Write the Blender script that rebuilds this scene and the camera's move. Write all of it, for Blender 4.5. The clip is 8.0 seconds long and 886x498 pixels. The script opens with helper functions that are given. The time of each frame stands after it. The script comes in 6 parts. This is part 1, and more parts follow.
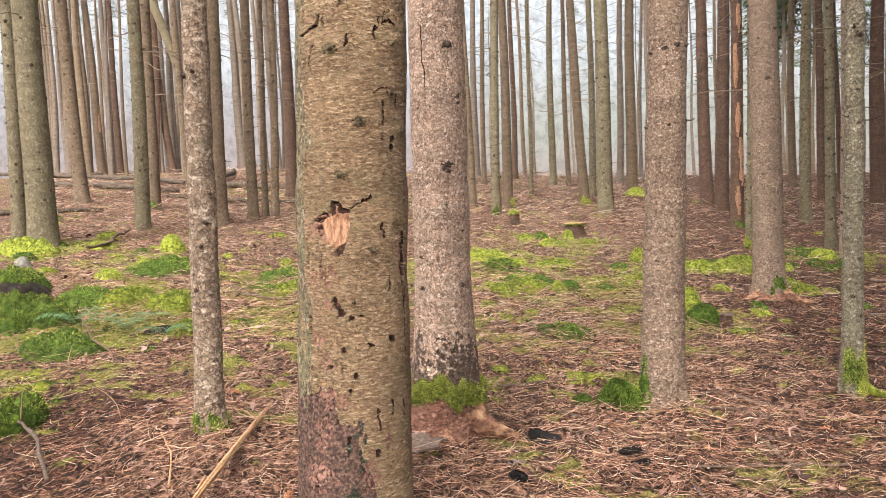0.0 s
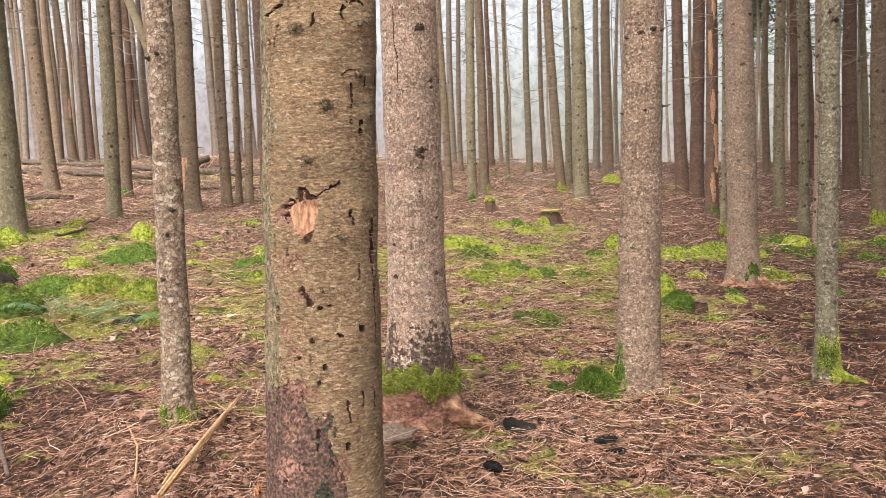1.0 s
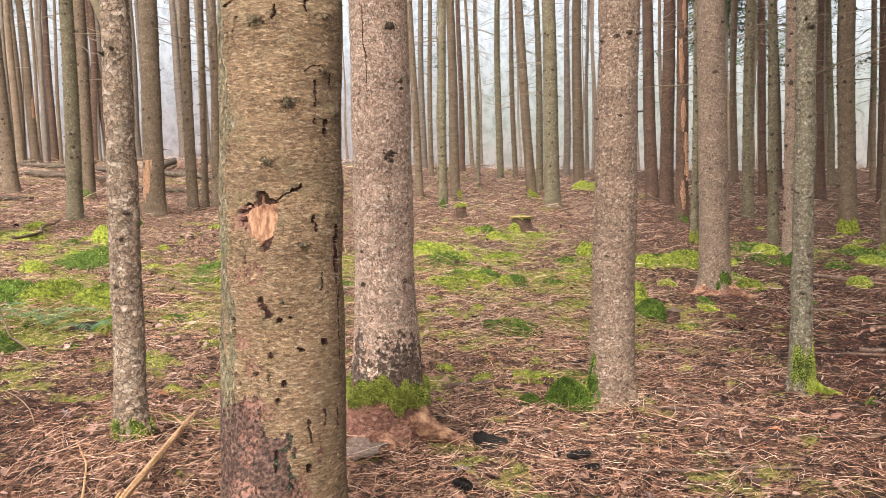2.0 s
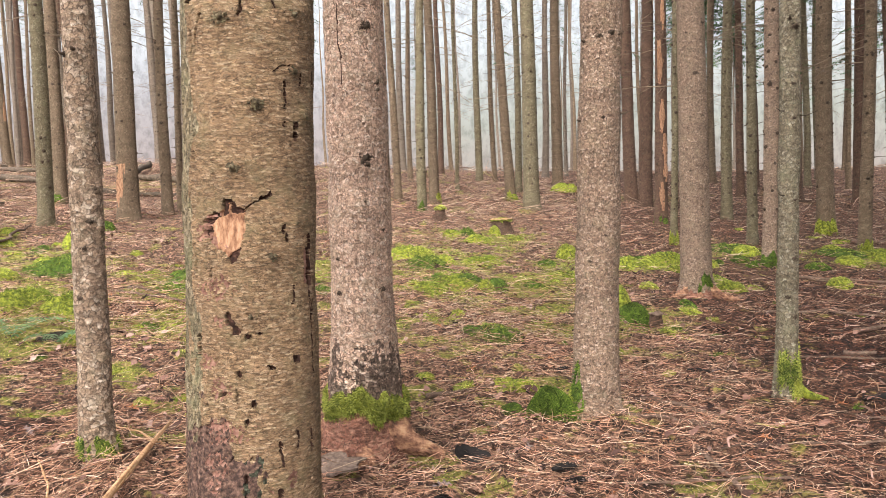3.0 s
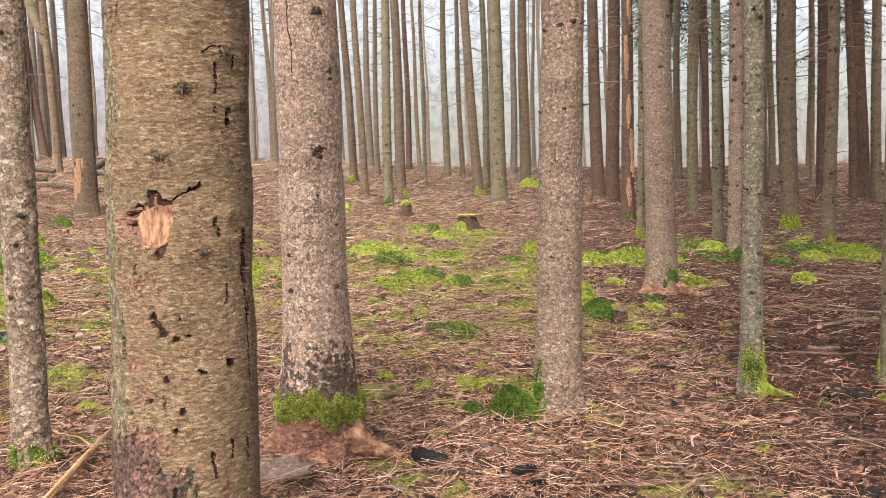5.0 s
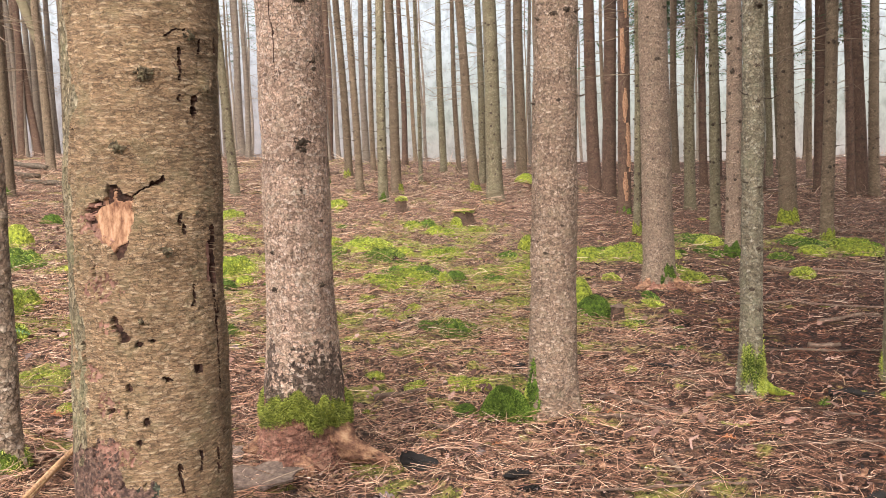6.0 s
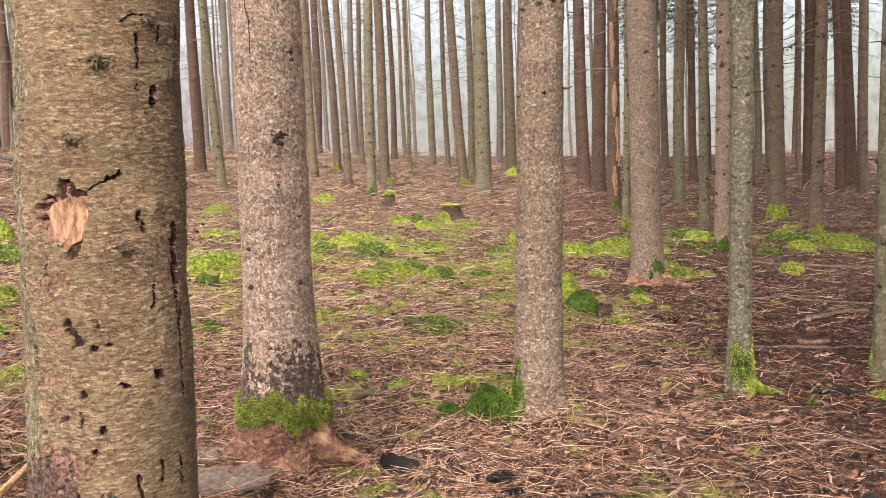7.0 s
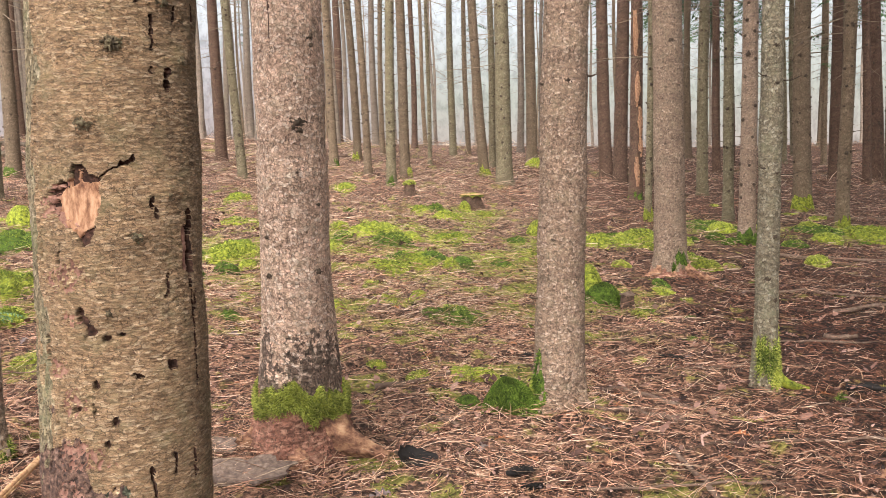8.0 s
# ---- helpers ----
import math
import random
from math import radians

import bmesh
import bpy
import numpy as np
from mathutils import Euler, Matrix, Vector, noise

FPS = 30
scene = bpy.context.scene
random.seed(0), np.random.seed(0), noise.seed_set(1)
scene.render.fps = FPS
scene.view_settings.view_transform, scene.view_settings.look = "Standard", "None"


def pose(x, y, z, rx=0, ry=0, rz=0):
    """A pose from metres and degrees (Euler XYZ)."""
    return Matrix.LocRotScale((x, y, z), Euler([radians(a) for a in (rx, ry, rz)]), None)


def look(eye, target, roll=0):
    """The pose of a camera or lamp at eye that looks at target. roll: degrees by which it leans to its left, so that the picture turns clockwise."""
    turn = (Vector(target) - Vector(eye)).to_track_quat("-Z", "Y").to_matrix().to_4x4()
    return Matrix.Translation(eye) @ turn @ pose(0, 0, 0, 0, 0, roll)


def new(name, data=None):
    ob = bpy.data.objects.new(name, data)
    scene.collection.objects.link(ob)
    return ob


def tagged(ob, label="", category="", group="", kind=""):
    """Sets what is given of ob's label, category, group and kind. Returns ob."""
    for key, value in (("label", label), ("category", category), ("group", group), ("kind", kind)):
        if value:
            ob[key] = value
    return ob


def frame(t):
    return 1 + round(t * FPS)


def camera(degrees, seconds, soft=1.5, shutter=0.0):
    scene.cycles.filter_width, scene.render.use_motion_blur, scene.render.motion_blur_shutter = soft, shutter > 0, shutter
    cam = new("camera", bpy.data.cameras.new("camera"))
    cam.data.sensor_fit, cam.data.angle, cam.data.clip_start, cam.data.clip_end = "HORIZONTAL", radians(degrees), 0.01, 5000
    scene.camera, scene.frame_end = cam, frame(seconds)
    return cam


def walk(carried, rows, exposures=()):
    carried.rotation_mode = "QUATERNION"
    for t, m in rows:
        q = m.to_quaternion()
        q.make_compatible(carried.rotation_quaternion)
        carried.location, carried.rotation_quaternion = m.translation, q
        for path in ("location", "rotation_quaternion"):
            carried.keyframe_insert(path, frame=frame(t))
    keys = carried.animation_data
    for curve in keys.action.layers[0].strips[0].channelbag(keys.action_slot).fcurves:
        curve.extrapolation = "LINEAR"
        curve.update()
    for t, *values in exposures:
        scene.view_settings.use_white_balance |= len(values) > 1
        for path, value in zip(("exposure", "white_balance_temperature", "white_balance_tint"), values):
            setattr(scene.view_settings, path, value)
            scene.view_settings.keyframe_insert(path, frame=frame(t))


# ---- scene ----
cam = camera(56.6, 8.0, soft=0.65)
PATH = [
    (0, (0.391, -0.302, 1.531), (0.154, 1.678, 1.389), -1.8),
    (0.5, (0.399, -0.273, 1.533), (0.193, 1.71, 1.366), -1.8),
    (1, (0.401, -0.223, 1.526), (0.219, 1.761, 1.351), -1.8),
    (1.5, (0.396, -0.145, 1.52), (0.25, 1.843, 1.353), -1.3),
    (3, (0.384, 0.086, 1.535), (0.325, 2.078, 1.375), -1.5),
    (3.5, (0.382, 0.125, 1.54), (0.336, 2.119, 1.393), -1.3),
    (4, (0.393, 0.146, 1.535), (0.387, 2.14, 1.381), -1.8),
    (4.5, (0.424, 0.179, 1.526), (0.435, 2.172, 1.362), -1.4),
    (6, (0.49, 0.39, 1.508), (0.51, 2.381, 1.326), -1.7),
    (6.5, (0.514, 0.445, 1.511), (0.535, 2.437, 1.323), -1.7),
    (7, (0.532, 0.496, 1.508), (0.575, 2.486, 1.311), -1.6),
    (7.5, (0.526, 0.531, 1.507), (0.537, 2.52, 1.294), -1.6),
    (8, (0.528, 0.563, 1.501), (0.523, 2.551, 1.281), -1.3),
]
walk(cam, [(t, look(e, a, r)) for t, e, a, r in PATH])

# ---- world, sun and exposure ----
world = bpy.data.worlds.new("overcast_sky")
scene.world = world
world.use_nodes = True
wn = world.node_tree
sky = wn.nodes.new("ShaderNodeTexSky")
sky.sky_type = "NISHITA"
sky.sun_disc = False
sky.sun_elevation = radians(48)
sky.sun_rotation = radians(196)
sky.dust_density = 6.0
soften = wn.nodes.new("ShaderNodeHueSaturation")
soften.inputs["Saturation"].default_value = 0.2
wn.links.new(sky.outputs[0], soften.inputs["Color"])
wn.links.new(soften.outputs[0], wn.nodes["Background"].inputs["Color"])
wn.nodes["Background"].inputs["Strength"].default_value = 0.15

sun = new("sun", bpy.data.lights.new("sun", "SUN"))
sun.data.energy = 1.7
sun.data.angle = radians(55)
sun.data.color = (1.0, 0.93, 0.84)
sun.matrix_world = look((-2.6, -9, 13), (0, 0, 0))
scene.view_settings.exposure = 1.48


# ---- numbers: noise on arrays ----
def hashed(i, j, k):
    h = (np.asarray(i, np.int64) * 374761393 + np.asarray(j, np.int64) * 668265263 + int(k) * 1442695041) & 0xFFFFFFFF
    h = ((h ^ (h >> 13)) * 1274126177) & 0xFFFFFFFF
    h = ((h ^ (h >> 16)) * 1540483477) & 0xFFFFFFFF
    return ((h ^ (h >> 15)) & 0xFFFFFF) / float(0x1000000)


def vnoise(x, y, seed, period=0):
    x, y = np.asarray(x, float), np.asarray(y, float)
    i, j = np.floor(x).astype(np.int64), np.floor(y).astype(np.int64)
    u, v = x - i, y - j
    u, v = u * u * (3 - 2 * u), v * v * (3 - 2 * v)
    i1 = i + 1
    if period:
        i, i1 = i % period, i1 % period
    a = hashed(i, j, seed) * (1 - u) + hashed(i1, j, seed) * u
    b = hashed(i, j + 1, seed) * (1 - u) + hashed(i1, j + 1, seed) * u
    return a * (1 - v) + b * v


def fbm(x, y, seed, octaves=4, period=0):
    total, amp, norm = 0, 1.0, 0.0
    for o in range(octaves):
        total = total + amp * vnoise(x * 2 ** o, y * 2 ** o, seed + o, period * 2 ** o)
        norm += amp
        amp *= 0.5
    return total / norm


def worley(x, y, seed, period=0, lap=False):
    """Distance to the nearest and next cell point, and the nearest cell's random value."""
    x, y = np.asarray(x, float), np.asarray(y, float)
    i, j = np.floor(x).astype(np.int64), np.floor(y).astype(np.int64)
    f1, f2, cell, drop = np.full(x.shape, 9.0), np.full(x.shape, 9.0), np.zeros(x.shape), np.zeros(x.shape)
    for di in (-1, 0, 1):
        for dj in (-1, 0, 1):
            ci, cj = i + di, j + dj
            hi = ci % period if period else ci
            d = np.hypot(ci + hashed(hi, cj, seed) - x, cj + hashed(hi, cj, seed + 7) - y)
            near = d < f1
            f2 = np.where(near, f1, np.minimum(f2, d))
            cell = np.where(near, hashed(hi, cj, seed + 13), cell)
            drop = np.where(near, y - cj - hashed(hi, cj, seed + 7), drop)
            f1 = np.where(near, d, f1)
    return (f1, f2, cell, drop) if lap else (f1, f2, cell)


def smooth01(a, b, x):
    t = np.clip((np.asarray(x, float) - a) / (b - a), 0, 1)
    return t * t * (3 - 2 * t)


# ---- meshes from arrays ----
def mesh_np(name, verts, faces, uv=None, smooth=True):
    verts, faces = np.asarray(verts, np.float32), np.asarray(faces, np.int32)
    me = bpy.data.meshes.new(name)
    k = faces.shape[1]
    me.vertices.add(len(verts))
    me.vertices.foreach_set("co", verts.ravel())
    me.loops.add(faces.size)
    me.loops.foreach_set("vertex_index", faces.ravel())
    me.polygons.add(len(faces))
    me.polygons.foreach_set("loop_start", np.arange(0, faces.size, k, dtype=np.int32))
    if smooth:
        me.polygons.foreach_set("use_smooth", np.ones(len(faces), bool))
    if uv is not None:
        layer = me.uv_layers.new(name="bark")
        layer.data.foreach_set("uv", np.asarray(uv, np.float32)[faces.ravel()].ravel())
    me.update(calc_edges=True)
    return me


def worded(label, tail=" on the forest floor"):
    return label if len(label.split()) >= 4 else label + tail


def holder(name, x, y, z, label, category, group="", kind=""):
    ob = new(name)
    ob.empty_display_size = 0.1
    ob.location = (x, y, z)
    return tagged(ob, worded(label), category, group, kind)


def part(name, me, material, parent, label="", kind=""):
    ob = new(name, me)
    if material is not None and not me.materials:
        me.materials.append(material)
    ob.parent = parent
    return tagged(ob, label=label, kind=kind)


def thing(name, me, material, label, category, group="", kind="", at=None):
    if not me.materials:
        me.materials.append(material)
    ob = new(name, me)
    if at is not None:
        ob.matrix_world = at
    return tagged(ob, worded(label), category, group, kind)


def tube(points, radii, sides=6):
    """Vertices and quads of a tapered, closed tube along points."""
    pts = np.asarray(points, float)
    tang = np.gradient(pts, axis=0)
    tang /= np.linalg.norm(tang, axis=1)[:, None] + 1e-9
    up = np.array([0.0, 0, 1]) if abs(tang[0][2]) < 0.9 else np.array([1.0, 0, 0])
    rows = []
    for p, t, r in zip(pts, tang, radii):
        a = np.cross(t, up)
        a /= np.linalg.norm(a) + 1e-9
        b = np.cross(t, a)
        ang = np.arange(sides) * 2 * math.pi / sides
        rows.append(p + r * (np.cos(ang)[:, None] * a + np.sin(ang)[:, None] * b))
    n = len(pts)
    v = np.vstack(rows + [pts[:1], pts[-1:]])
    f = []
    for i in range(n - 1):
        for j in range(sides):
            k = (j + 1) % sides
            f.append((i * sides + j, i * sides + k, (i + 1) * sides + k, (i + 1) * sides + j))
    c0, c1 = n * sides, n * sides + 1
    for j in range(0, sides, 2):
        k, l = (j + 1) % sides, (j + 2) % sides
        f.append((c0, l, k, j))
        e = (n - 1) * sides
        f.append((c1, e + j, e + k, e + l))
    return v, np.array(f)


def merged(pieces):
    vs, fs, n = [], [], 0
    for v, f in pieces:
        vs.append(v)
        fs.append(np.asarray(f) + n)
        n += len(v)
    return np.vstack(vs), np.vstack(fs)


# ---- materials ----
def material(name, rough=0.85):
    m = bpy.data.materials.new(name)
    m.use_nodes = True
    shader = m.node_tree.nodes["Principled BSDF"]
    shader.inputs["Roughness"].default_value = rough
    shader.inputs["Specular IOR Level"].default_value = 0.25
    return m, m.node_tree, shader


def node(nt, kind, **sockets):
    n = nt.nodes.new(kind)
    for key, value in sockets.items():
        s = n.inputs[key.replace("_", " ")]
        if isinstance(value, bpy.types.NodeSocket):
            nt.links.new(value, s)
        else:
            s.default_value = value
    return n


def rgb(c):
    return (c[0], c[1], c[2], 1.0)


def mixed(nt, fac, a, b, mode="MIX"):
    n = nt.nodes.new("ShaderNodeMix")
    n.data_type = "RGBA"
    n.blend_type = mode
    for s, value in ((n.inputs[0], fac), (n.inputs[6], a), (n.inputs[7], b)):
        if isinstance(value, bpy.types.NodeSocket):
            nt.links.new(value, s)
        else:
            s.default_value = rgb(value) if isinstance(value, tuple) else value
    return n.outputs[2]


def ramp(nt, fac, stops):
    n = nt.nodes.new("ShaderNodeValToRGB")
    el = n.color_ramp.elements
    while len(el) < len(stops):
        el.new(0.5)
    for e, (p, c) in zip(el, stops):
        e.position = p
        e.color = rgb(c) if isinstance(c, tuple) else (c, c, c, 1)
    nt.links.new(fac, n.inputs[0])
    return n.outputs[0]


def relief(nt, height, strength, distance, normal=None):
    n = node(nt, "ShaderNodeBump", Strength=strength, Distance=distance, Height=height)
    if normal is not None:
        nt.links.new(normal, n.inputs["Normal"])
    return n.outputs[0]


def maths(nt, op, a, b=0.0, c=0.0):
    n = nt.nodes.new("ShaderNodeMath")
    n.operation = op
    for s, value in zip(n.inputs, (a, b, c)):
        if isinstance(value, bpy.types.NodeSocket):
            nt.links.new(value, s)
        else:
            s.default_value = value
    return n.outputs[0]


def scaled(nt, vector, x, y, z=1.0):
    mp = node(nt, "ShaderNodeMapping", Vector=vector)
    mp.inputs["Scale"].default_value = (x, y, z)
    return mp.outputs[0]


def bark(name, base, dark, pale, lichen, sx, sy, lichen_amount=0.3, depth=0.004, joint=0.1, grain=1.0, seam=1.0, speck=0.4):
    """Scaly spruce bark: lapping flakes with broken dark rims, relief light and shadow in the colour; sx, sy: width and
    height of a flake in metres.
    """
    m, nt, shader = material(name, 0.9)
    tc = node(nt, "ShaderNodeTexCoord")
    uv, ob = tc.outputs["UV"], tc.outputs["Object"]
    wobble = node(nt, "ShaderNodeTexNoise", Vector=uv, Scale=0.8 / sx, Detail=4.0, Roughness=0.62)
    add = nt.nodes.new("ShaderNodeVectorMath")
    add.operation = "MULTIPLY_ADD"
    nt.links.new(wobble.outputs["Color"], add.inputs[0])
    add.inputs[1].default_value = (sx * 1.9, sy * 1.9, 0)
    nt.links.new(uv, add.inputs[2])
    laps, rims, tones = [], [], []
    for size in (1.0, 0.46):
        at = scaled(nt, add.outputs[0], 1 / (sx * size), 1 / (sy * size))
        cells = node(nt, "ShaderNodeTexVoronoi", Vector=at, Scale=1.0)
        cells.voronoi_dimensions = "2D"
        split = node(nt, "ShaderNodeSeparateColor", Color=cells.outputs["Color"])
        away = nt.nodes.new("ShaderNodeVectorMath")
        away.operation = "SUBTRACT"
        nt.links.new(at, away.inputs[0])
        nt.links.new(cells.outputs["Position"], away.inputs[1])
        xyz = node(nt, "ShaderNodeSeparateXYZ", Vector=away.outputs[0])
        laps.append(maths(nt, "MULTIPLY_ADD", xyz.outputs[1], -0.8, split.outputs[0]))
        tones.append(split.outputs[1])
        edge = node(nt, "ShaderNodeTexVoronoi", Vector=at, Scale=1.0)
        edge.voronoi_dimensions = "2D"
        edge.feature = "DISTANCE_TO_EDGE"
        rims.append(edge.outputs["Distance"])
    tone = ramp(nt, tones[0], [(0.0, tuple(a * 0.5 + b * 0.5 for a, b in zip(dark, base))), (0.3, base), (0.72, base), (1.0, tuple(a * 0.45 + b * 0.55 for a, b in zip(pale, base)))])
    # tone follows flake height: relief shading put into the colour
    tone = mixed(nt, 1.0, tone, ramp(nt, laps[1], [(-0.1, 1 - 0.26 * grain), (0.45, 1.0), (1.0, 1 + 0.22 * grain)]), "MULTIPLY")
    broken = node(nt, "ShaderNodeTexNoise", Vector=scaled(nt, uv, 0.45 / sx, 0.45 / sy), Scale=1.0, Detail=3.0, Roughness=0.6)
    # dark flake rims: crevices and their shadow lines, both in the colour
    where = ramp(nt, broken.outputs["Fac"], [(0.38, 0.0), (0.52, 1.0)])
    line = maths(nt, "MULTIPLY", ramp(nt, rims[0], [(0.0, 0.95), (joint, 0.0)]), where)
    tone = mixed(nt, line, tone, tuple(c * 0.36 for c in dark))
    # pale raised edges: light caught by flake curls, painted in
    lit = maths(nt, "MULTIPLY", ramp(nt, laps[0], [(0.62, 0.0), (1.1, 0.75 * min(1.0, grain + 0.2))]), ramp(nt, broken.outputs["Fac"], [(0.46, 0.0), (0.6, 1.0)]))
    tone = mixed(nt, lit, tone, pale)
    small = maths(nt, "MULTIPLY", ramp(nt, rims[1], [(0.0, 0.7), (joint, 0.0)]), ramp(nt, broken.outputs["Fac"], [(0.44, min(1.0, 0.8 * grain)), (0.6, 0.15)]))
    tone = mixed(nt, small, tone, tuple(c * 0.6 for c in dark))
    # ridge highlights and shadows are multiplied into the tone as well
    ridge = node(nt, "ShaderNodeTexNoise", Vector=scaled(nt, uv, 0.75 / sx, 0.95 / sy), Scale=1.0, Detail=4.0, Roughness=0.62)
    tone = mixed(nt, 1.0, tone, ramp(nt, ridge.outputs["Fac"], [(0.33, 1 - 0.42 * min(1.0, grain)), (0.48, 1.0), (0.66, 1 + 0.42 * grain)]), "MULTIPLY")
    seams = node(nt, "ShaderNodeTexNoise", Vector=scaled(nt, uv, 0.6 / sx, 0.25 / sy), Scale=1.0, Detail=4.0, Roughness=0.6)
    thin = maths(nt, "ABSOLUTE", maths(nt, "SUBTRACT", seams.outputs["Fac"], 0.5))
    rare = node(nt, "ShaderNodeTexNoise", Vector=scaled(nt, uv, 0.16 / sx, 0.16 / sy), Scale=1.0, Detail=2.0)
    slit = maths(nt, "MULTIPLY", ramp(nt, thin, [(0.0, 0.9 * seam), (0.006, 0.8 * seam), (0.016, 0.0)]), ramp(nt, rare.outputs["Fac"], [(0.5, 0.0), (0.56, 1.0)]))
    tone = mixed(nt, slit, tone, tuple(c * 0.26 for c in dark))
    fine = node(nt, "ShaderNodeTexNoise", Vector=uv, Scale=330.0, Detail=3.0, Roughness=0.6)
    tone = mixed(nt, 1.0, tone, ramp(nt, fine.outputs["Fac"], [(0.3, 1 - 0.16 * grain), (0.5, 1.0), (0.7, 1 + 0.18 * grain)]), "MULTIPLY")
    big = node(nt, "ShaderNodeTexNoise", Vector=ob, Scale=3.2, Detail=6.0, Roughness=0.65)
    tone = mixed(nt, ramp(nt, big.outputs["Fac"], [(0.38, 0.0), (0.68, 0.5)]), tone, mixed(nt, 0.5, tone, dark))
    rings = node(nt, "ShaderNodeTexNoise", Vector=scaled(nt, ob, 2.2, 2.2, 9.0), Scale=1.0, Detail=4.0, Roughness=0.7)
    tone = mixed(nt, 1.0, tone, ramp(nt, rings.outputs["Fac"], [(0.34, 0.8), (0.5, 1.0), (0.66, 1.12)]), "MULTIPLY")
    moss = node(nt, "ShaderNodeTexNoise", Vector=ob, Scale=11.0, Detail=8.0, Roughness=0.75)
    tone = mixed(nt, ramp(nt, moss.outputs["Fac"], [(0.5, 0.0), (0.68, lichen_amount)]), tone, lichen)
    specks = node(nt, "ShaderNodeTexNoise", Vector=ob, Scale=95.0, Detail=2.0)
    tone = mixed(nt, ramp(nt, specks.outputs["Fac"], [(0.68, 0.0), (0.72, speck)]), tone, pale)
    info = node(nt, "ShaderNodeObjectInfo")
    shade = nt.nodes.new("ShaderNodeMapRange")
    nt.links.new(info.outputs["Random"], shade.inputs[0])
    shade.inputs[3].default_value, shade.inputs[4].default_value = 0.86, 1.14
    hsv = node(nt, "ShaderNodeHueSaturation", Color=tone, Value=shade.outputs[0])
    nt.links.new(hsv.outputs[0], shader.inputs["Base Color"])
    n1 = relief(nt, laps[0], 0.75, depth)
    n2 = relief(nt, laps[1], 0.6, depth * 0.4, n1)
    n3 = relief(nt, ridge.outputs["Fac"], 0.9, depth * 1.6, relief(nt, fine.outputs["Fac"], 0.5, depth * 0.15, n2))
    nt.links.new(n3, shader.inputs["Normal"])
    return m


M_BARK_NEAR = bark("tan_scaly_bark", (0.315, 0.2, 0.115), (0.13, 0.077, 0.044), (0.56, 0.415, 0.28), (0.2, 0.172, 0.09), 0.018, 0.0075, 0.5, 0.006, 0.09, 1.1, 0.7)
M_BARK_FLANK = bark("weathered_flank_bark", (0.25, 0.195, 0.12), (0.1, 0.073, 0.043), (0.48, 0.4, 0.285), (0.18, 0.182, 0.1), 0.016, 0.026, 0.6, 0.007, 0.14, 1.0, 1.0)
M_BARK_GREY = bark("pinkish_grey_bark", (0.29, 0.195, 0.14), (0.11, 0.068, 0.046), (0.54, 0.415, 0.33), (0.225, 0.195, 0.12), 0.017, 0.017, 0.35, 0.009, 0.15, 1.1, 0.9)
M_BARK_PALE = bark("pale_pinkish_bark", (0.6, 0.405, 0.302), (0.17, 0.1, 0.073), (0.88, 0.72, 0.6), (0.38, 0.32, 0.225), 0.017, 0.019, 0.3, 0.009, 0.16, 1.0, 1.0)
M_BARK_ROSE = bark("rose_grey_bark", (0.243, 0.168, 0.122), (0.12, 0.077, 0.054), (0.392, 0.294, 0.227), (0.179, 0.157, 0.102), 0.02, 0.022, 0.3, 0.009, 0.14, 0.9, 0.6)
M_BARK_PLATE = bark("flaky_grey_bark", (0.35, 0.245, 0.172), (0.12, 0.075, 0.051), (0.68, 0.56, 0.45), (0.28, 0.245, 0.16), 0.026, 0.026, 0.35, 0.01, 0.17, 1.0, 0.6)
M_BARK_BROWN = bark("brown_spruce_bark", (0.159, 0.111, 0.074), (0.079, 0.053, 0.035), (0.271, 0.205, 0.143), (0.133, 0.12, 0.073), 0.03, 0.036, 0.35, 0.005, 0.1, 0.36, 0.5, 0.25)
M_BARK_RED = bark("reddish_spruce_bark", (0.111, 0.065, 0.046), (0.053, 0.031, 0.022), (0.205, 0.131, 0.094), (0.096, 0.08, 0.05), 0.03, 0.036, 0.3, 0.005, 0.1, 0.36, 0.5, 0.2)
M_BARK_OLIVE = bark("lichen_green_bark", (0.152, 0.122, 0.076), (0.073, 0.057, 0.036), (0.295, 0.254, 0.18), (0.141, 0.135, 0.075), 0.03, 0.036, 0.5, 0.005, 0.1, 0.36, 0.5, 0.5)
# bark of distant stems: haze is mixed into the base colour, paler and greyer
M_BARK_FAR = bark("hazed_far_bark", (0.174, 0.135, 0.107), (0.112, 0.084, 0.066), (0.254, 0.205, 0.168), (0.155, 0.141, 0.104), 0.03, 0.036, 0.3, 0.004, 0.1, 0.3, 0.3, 0.2)
M_BARK_SLIM = bark("grey_lichen_bark", (0.186, 0.152, 0.104), (0.09, 0.07, 0.047), (0.374, 0.338, 0.266), (0.179, 0.176, 0.106), 0.018, 0.02, 0.5, 0.008, 0.16, 1.0, 0.7)
M_SCRAPE = bark("scraped_purple_bark", (0.26, 0.118, 0.082), (0.085, 0.039, 0.029), (0.46, 0.26, 0.185), (0.16, 0.1, 0.066), 0.02, 0.02, 0.35, 0.007, 0.07, 0.9, 1.0)


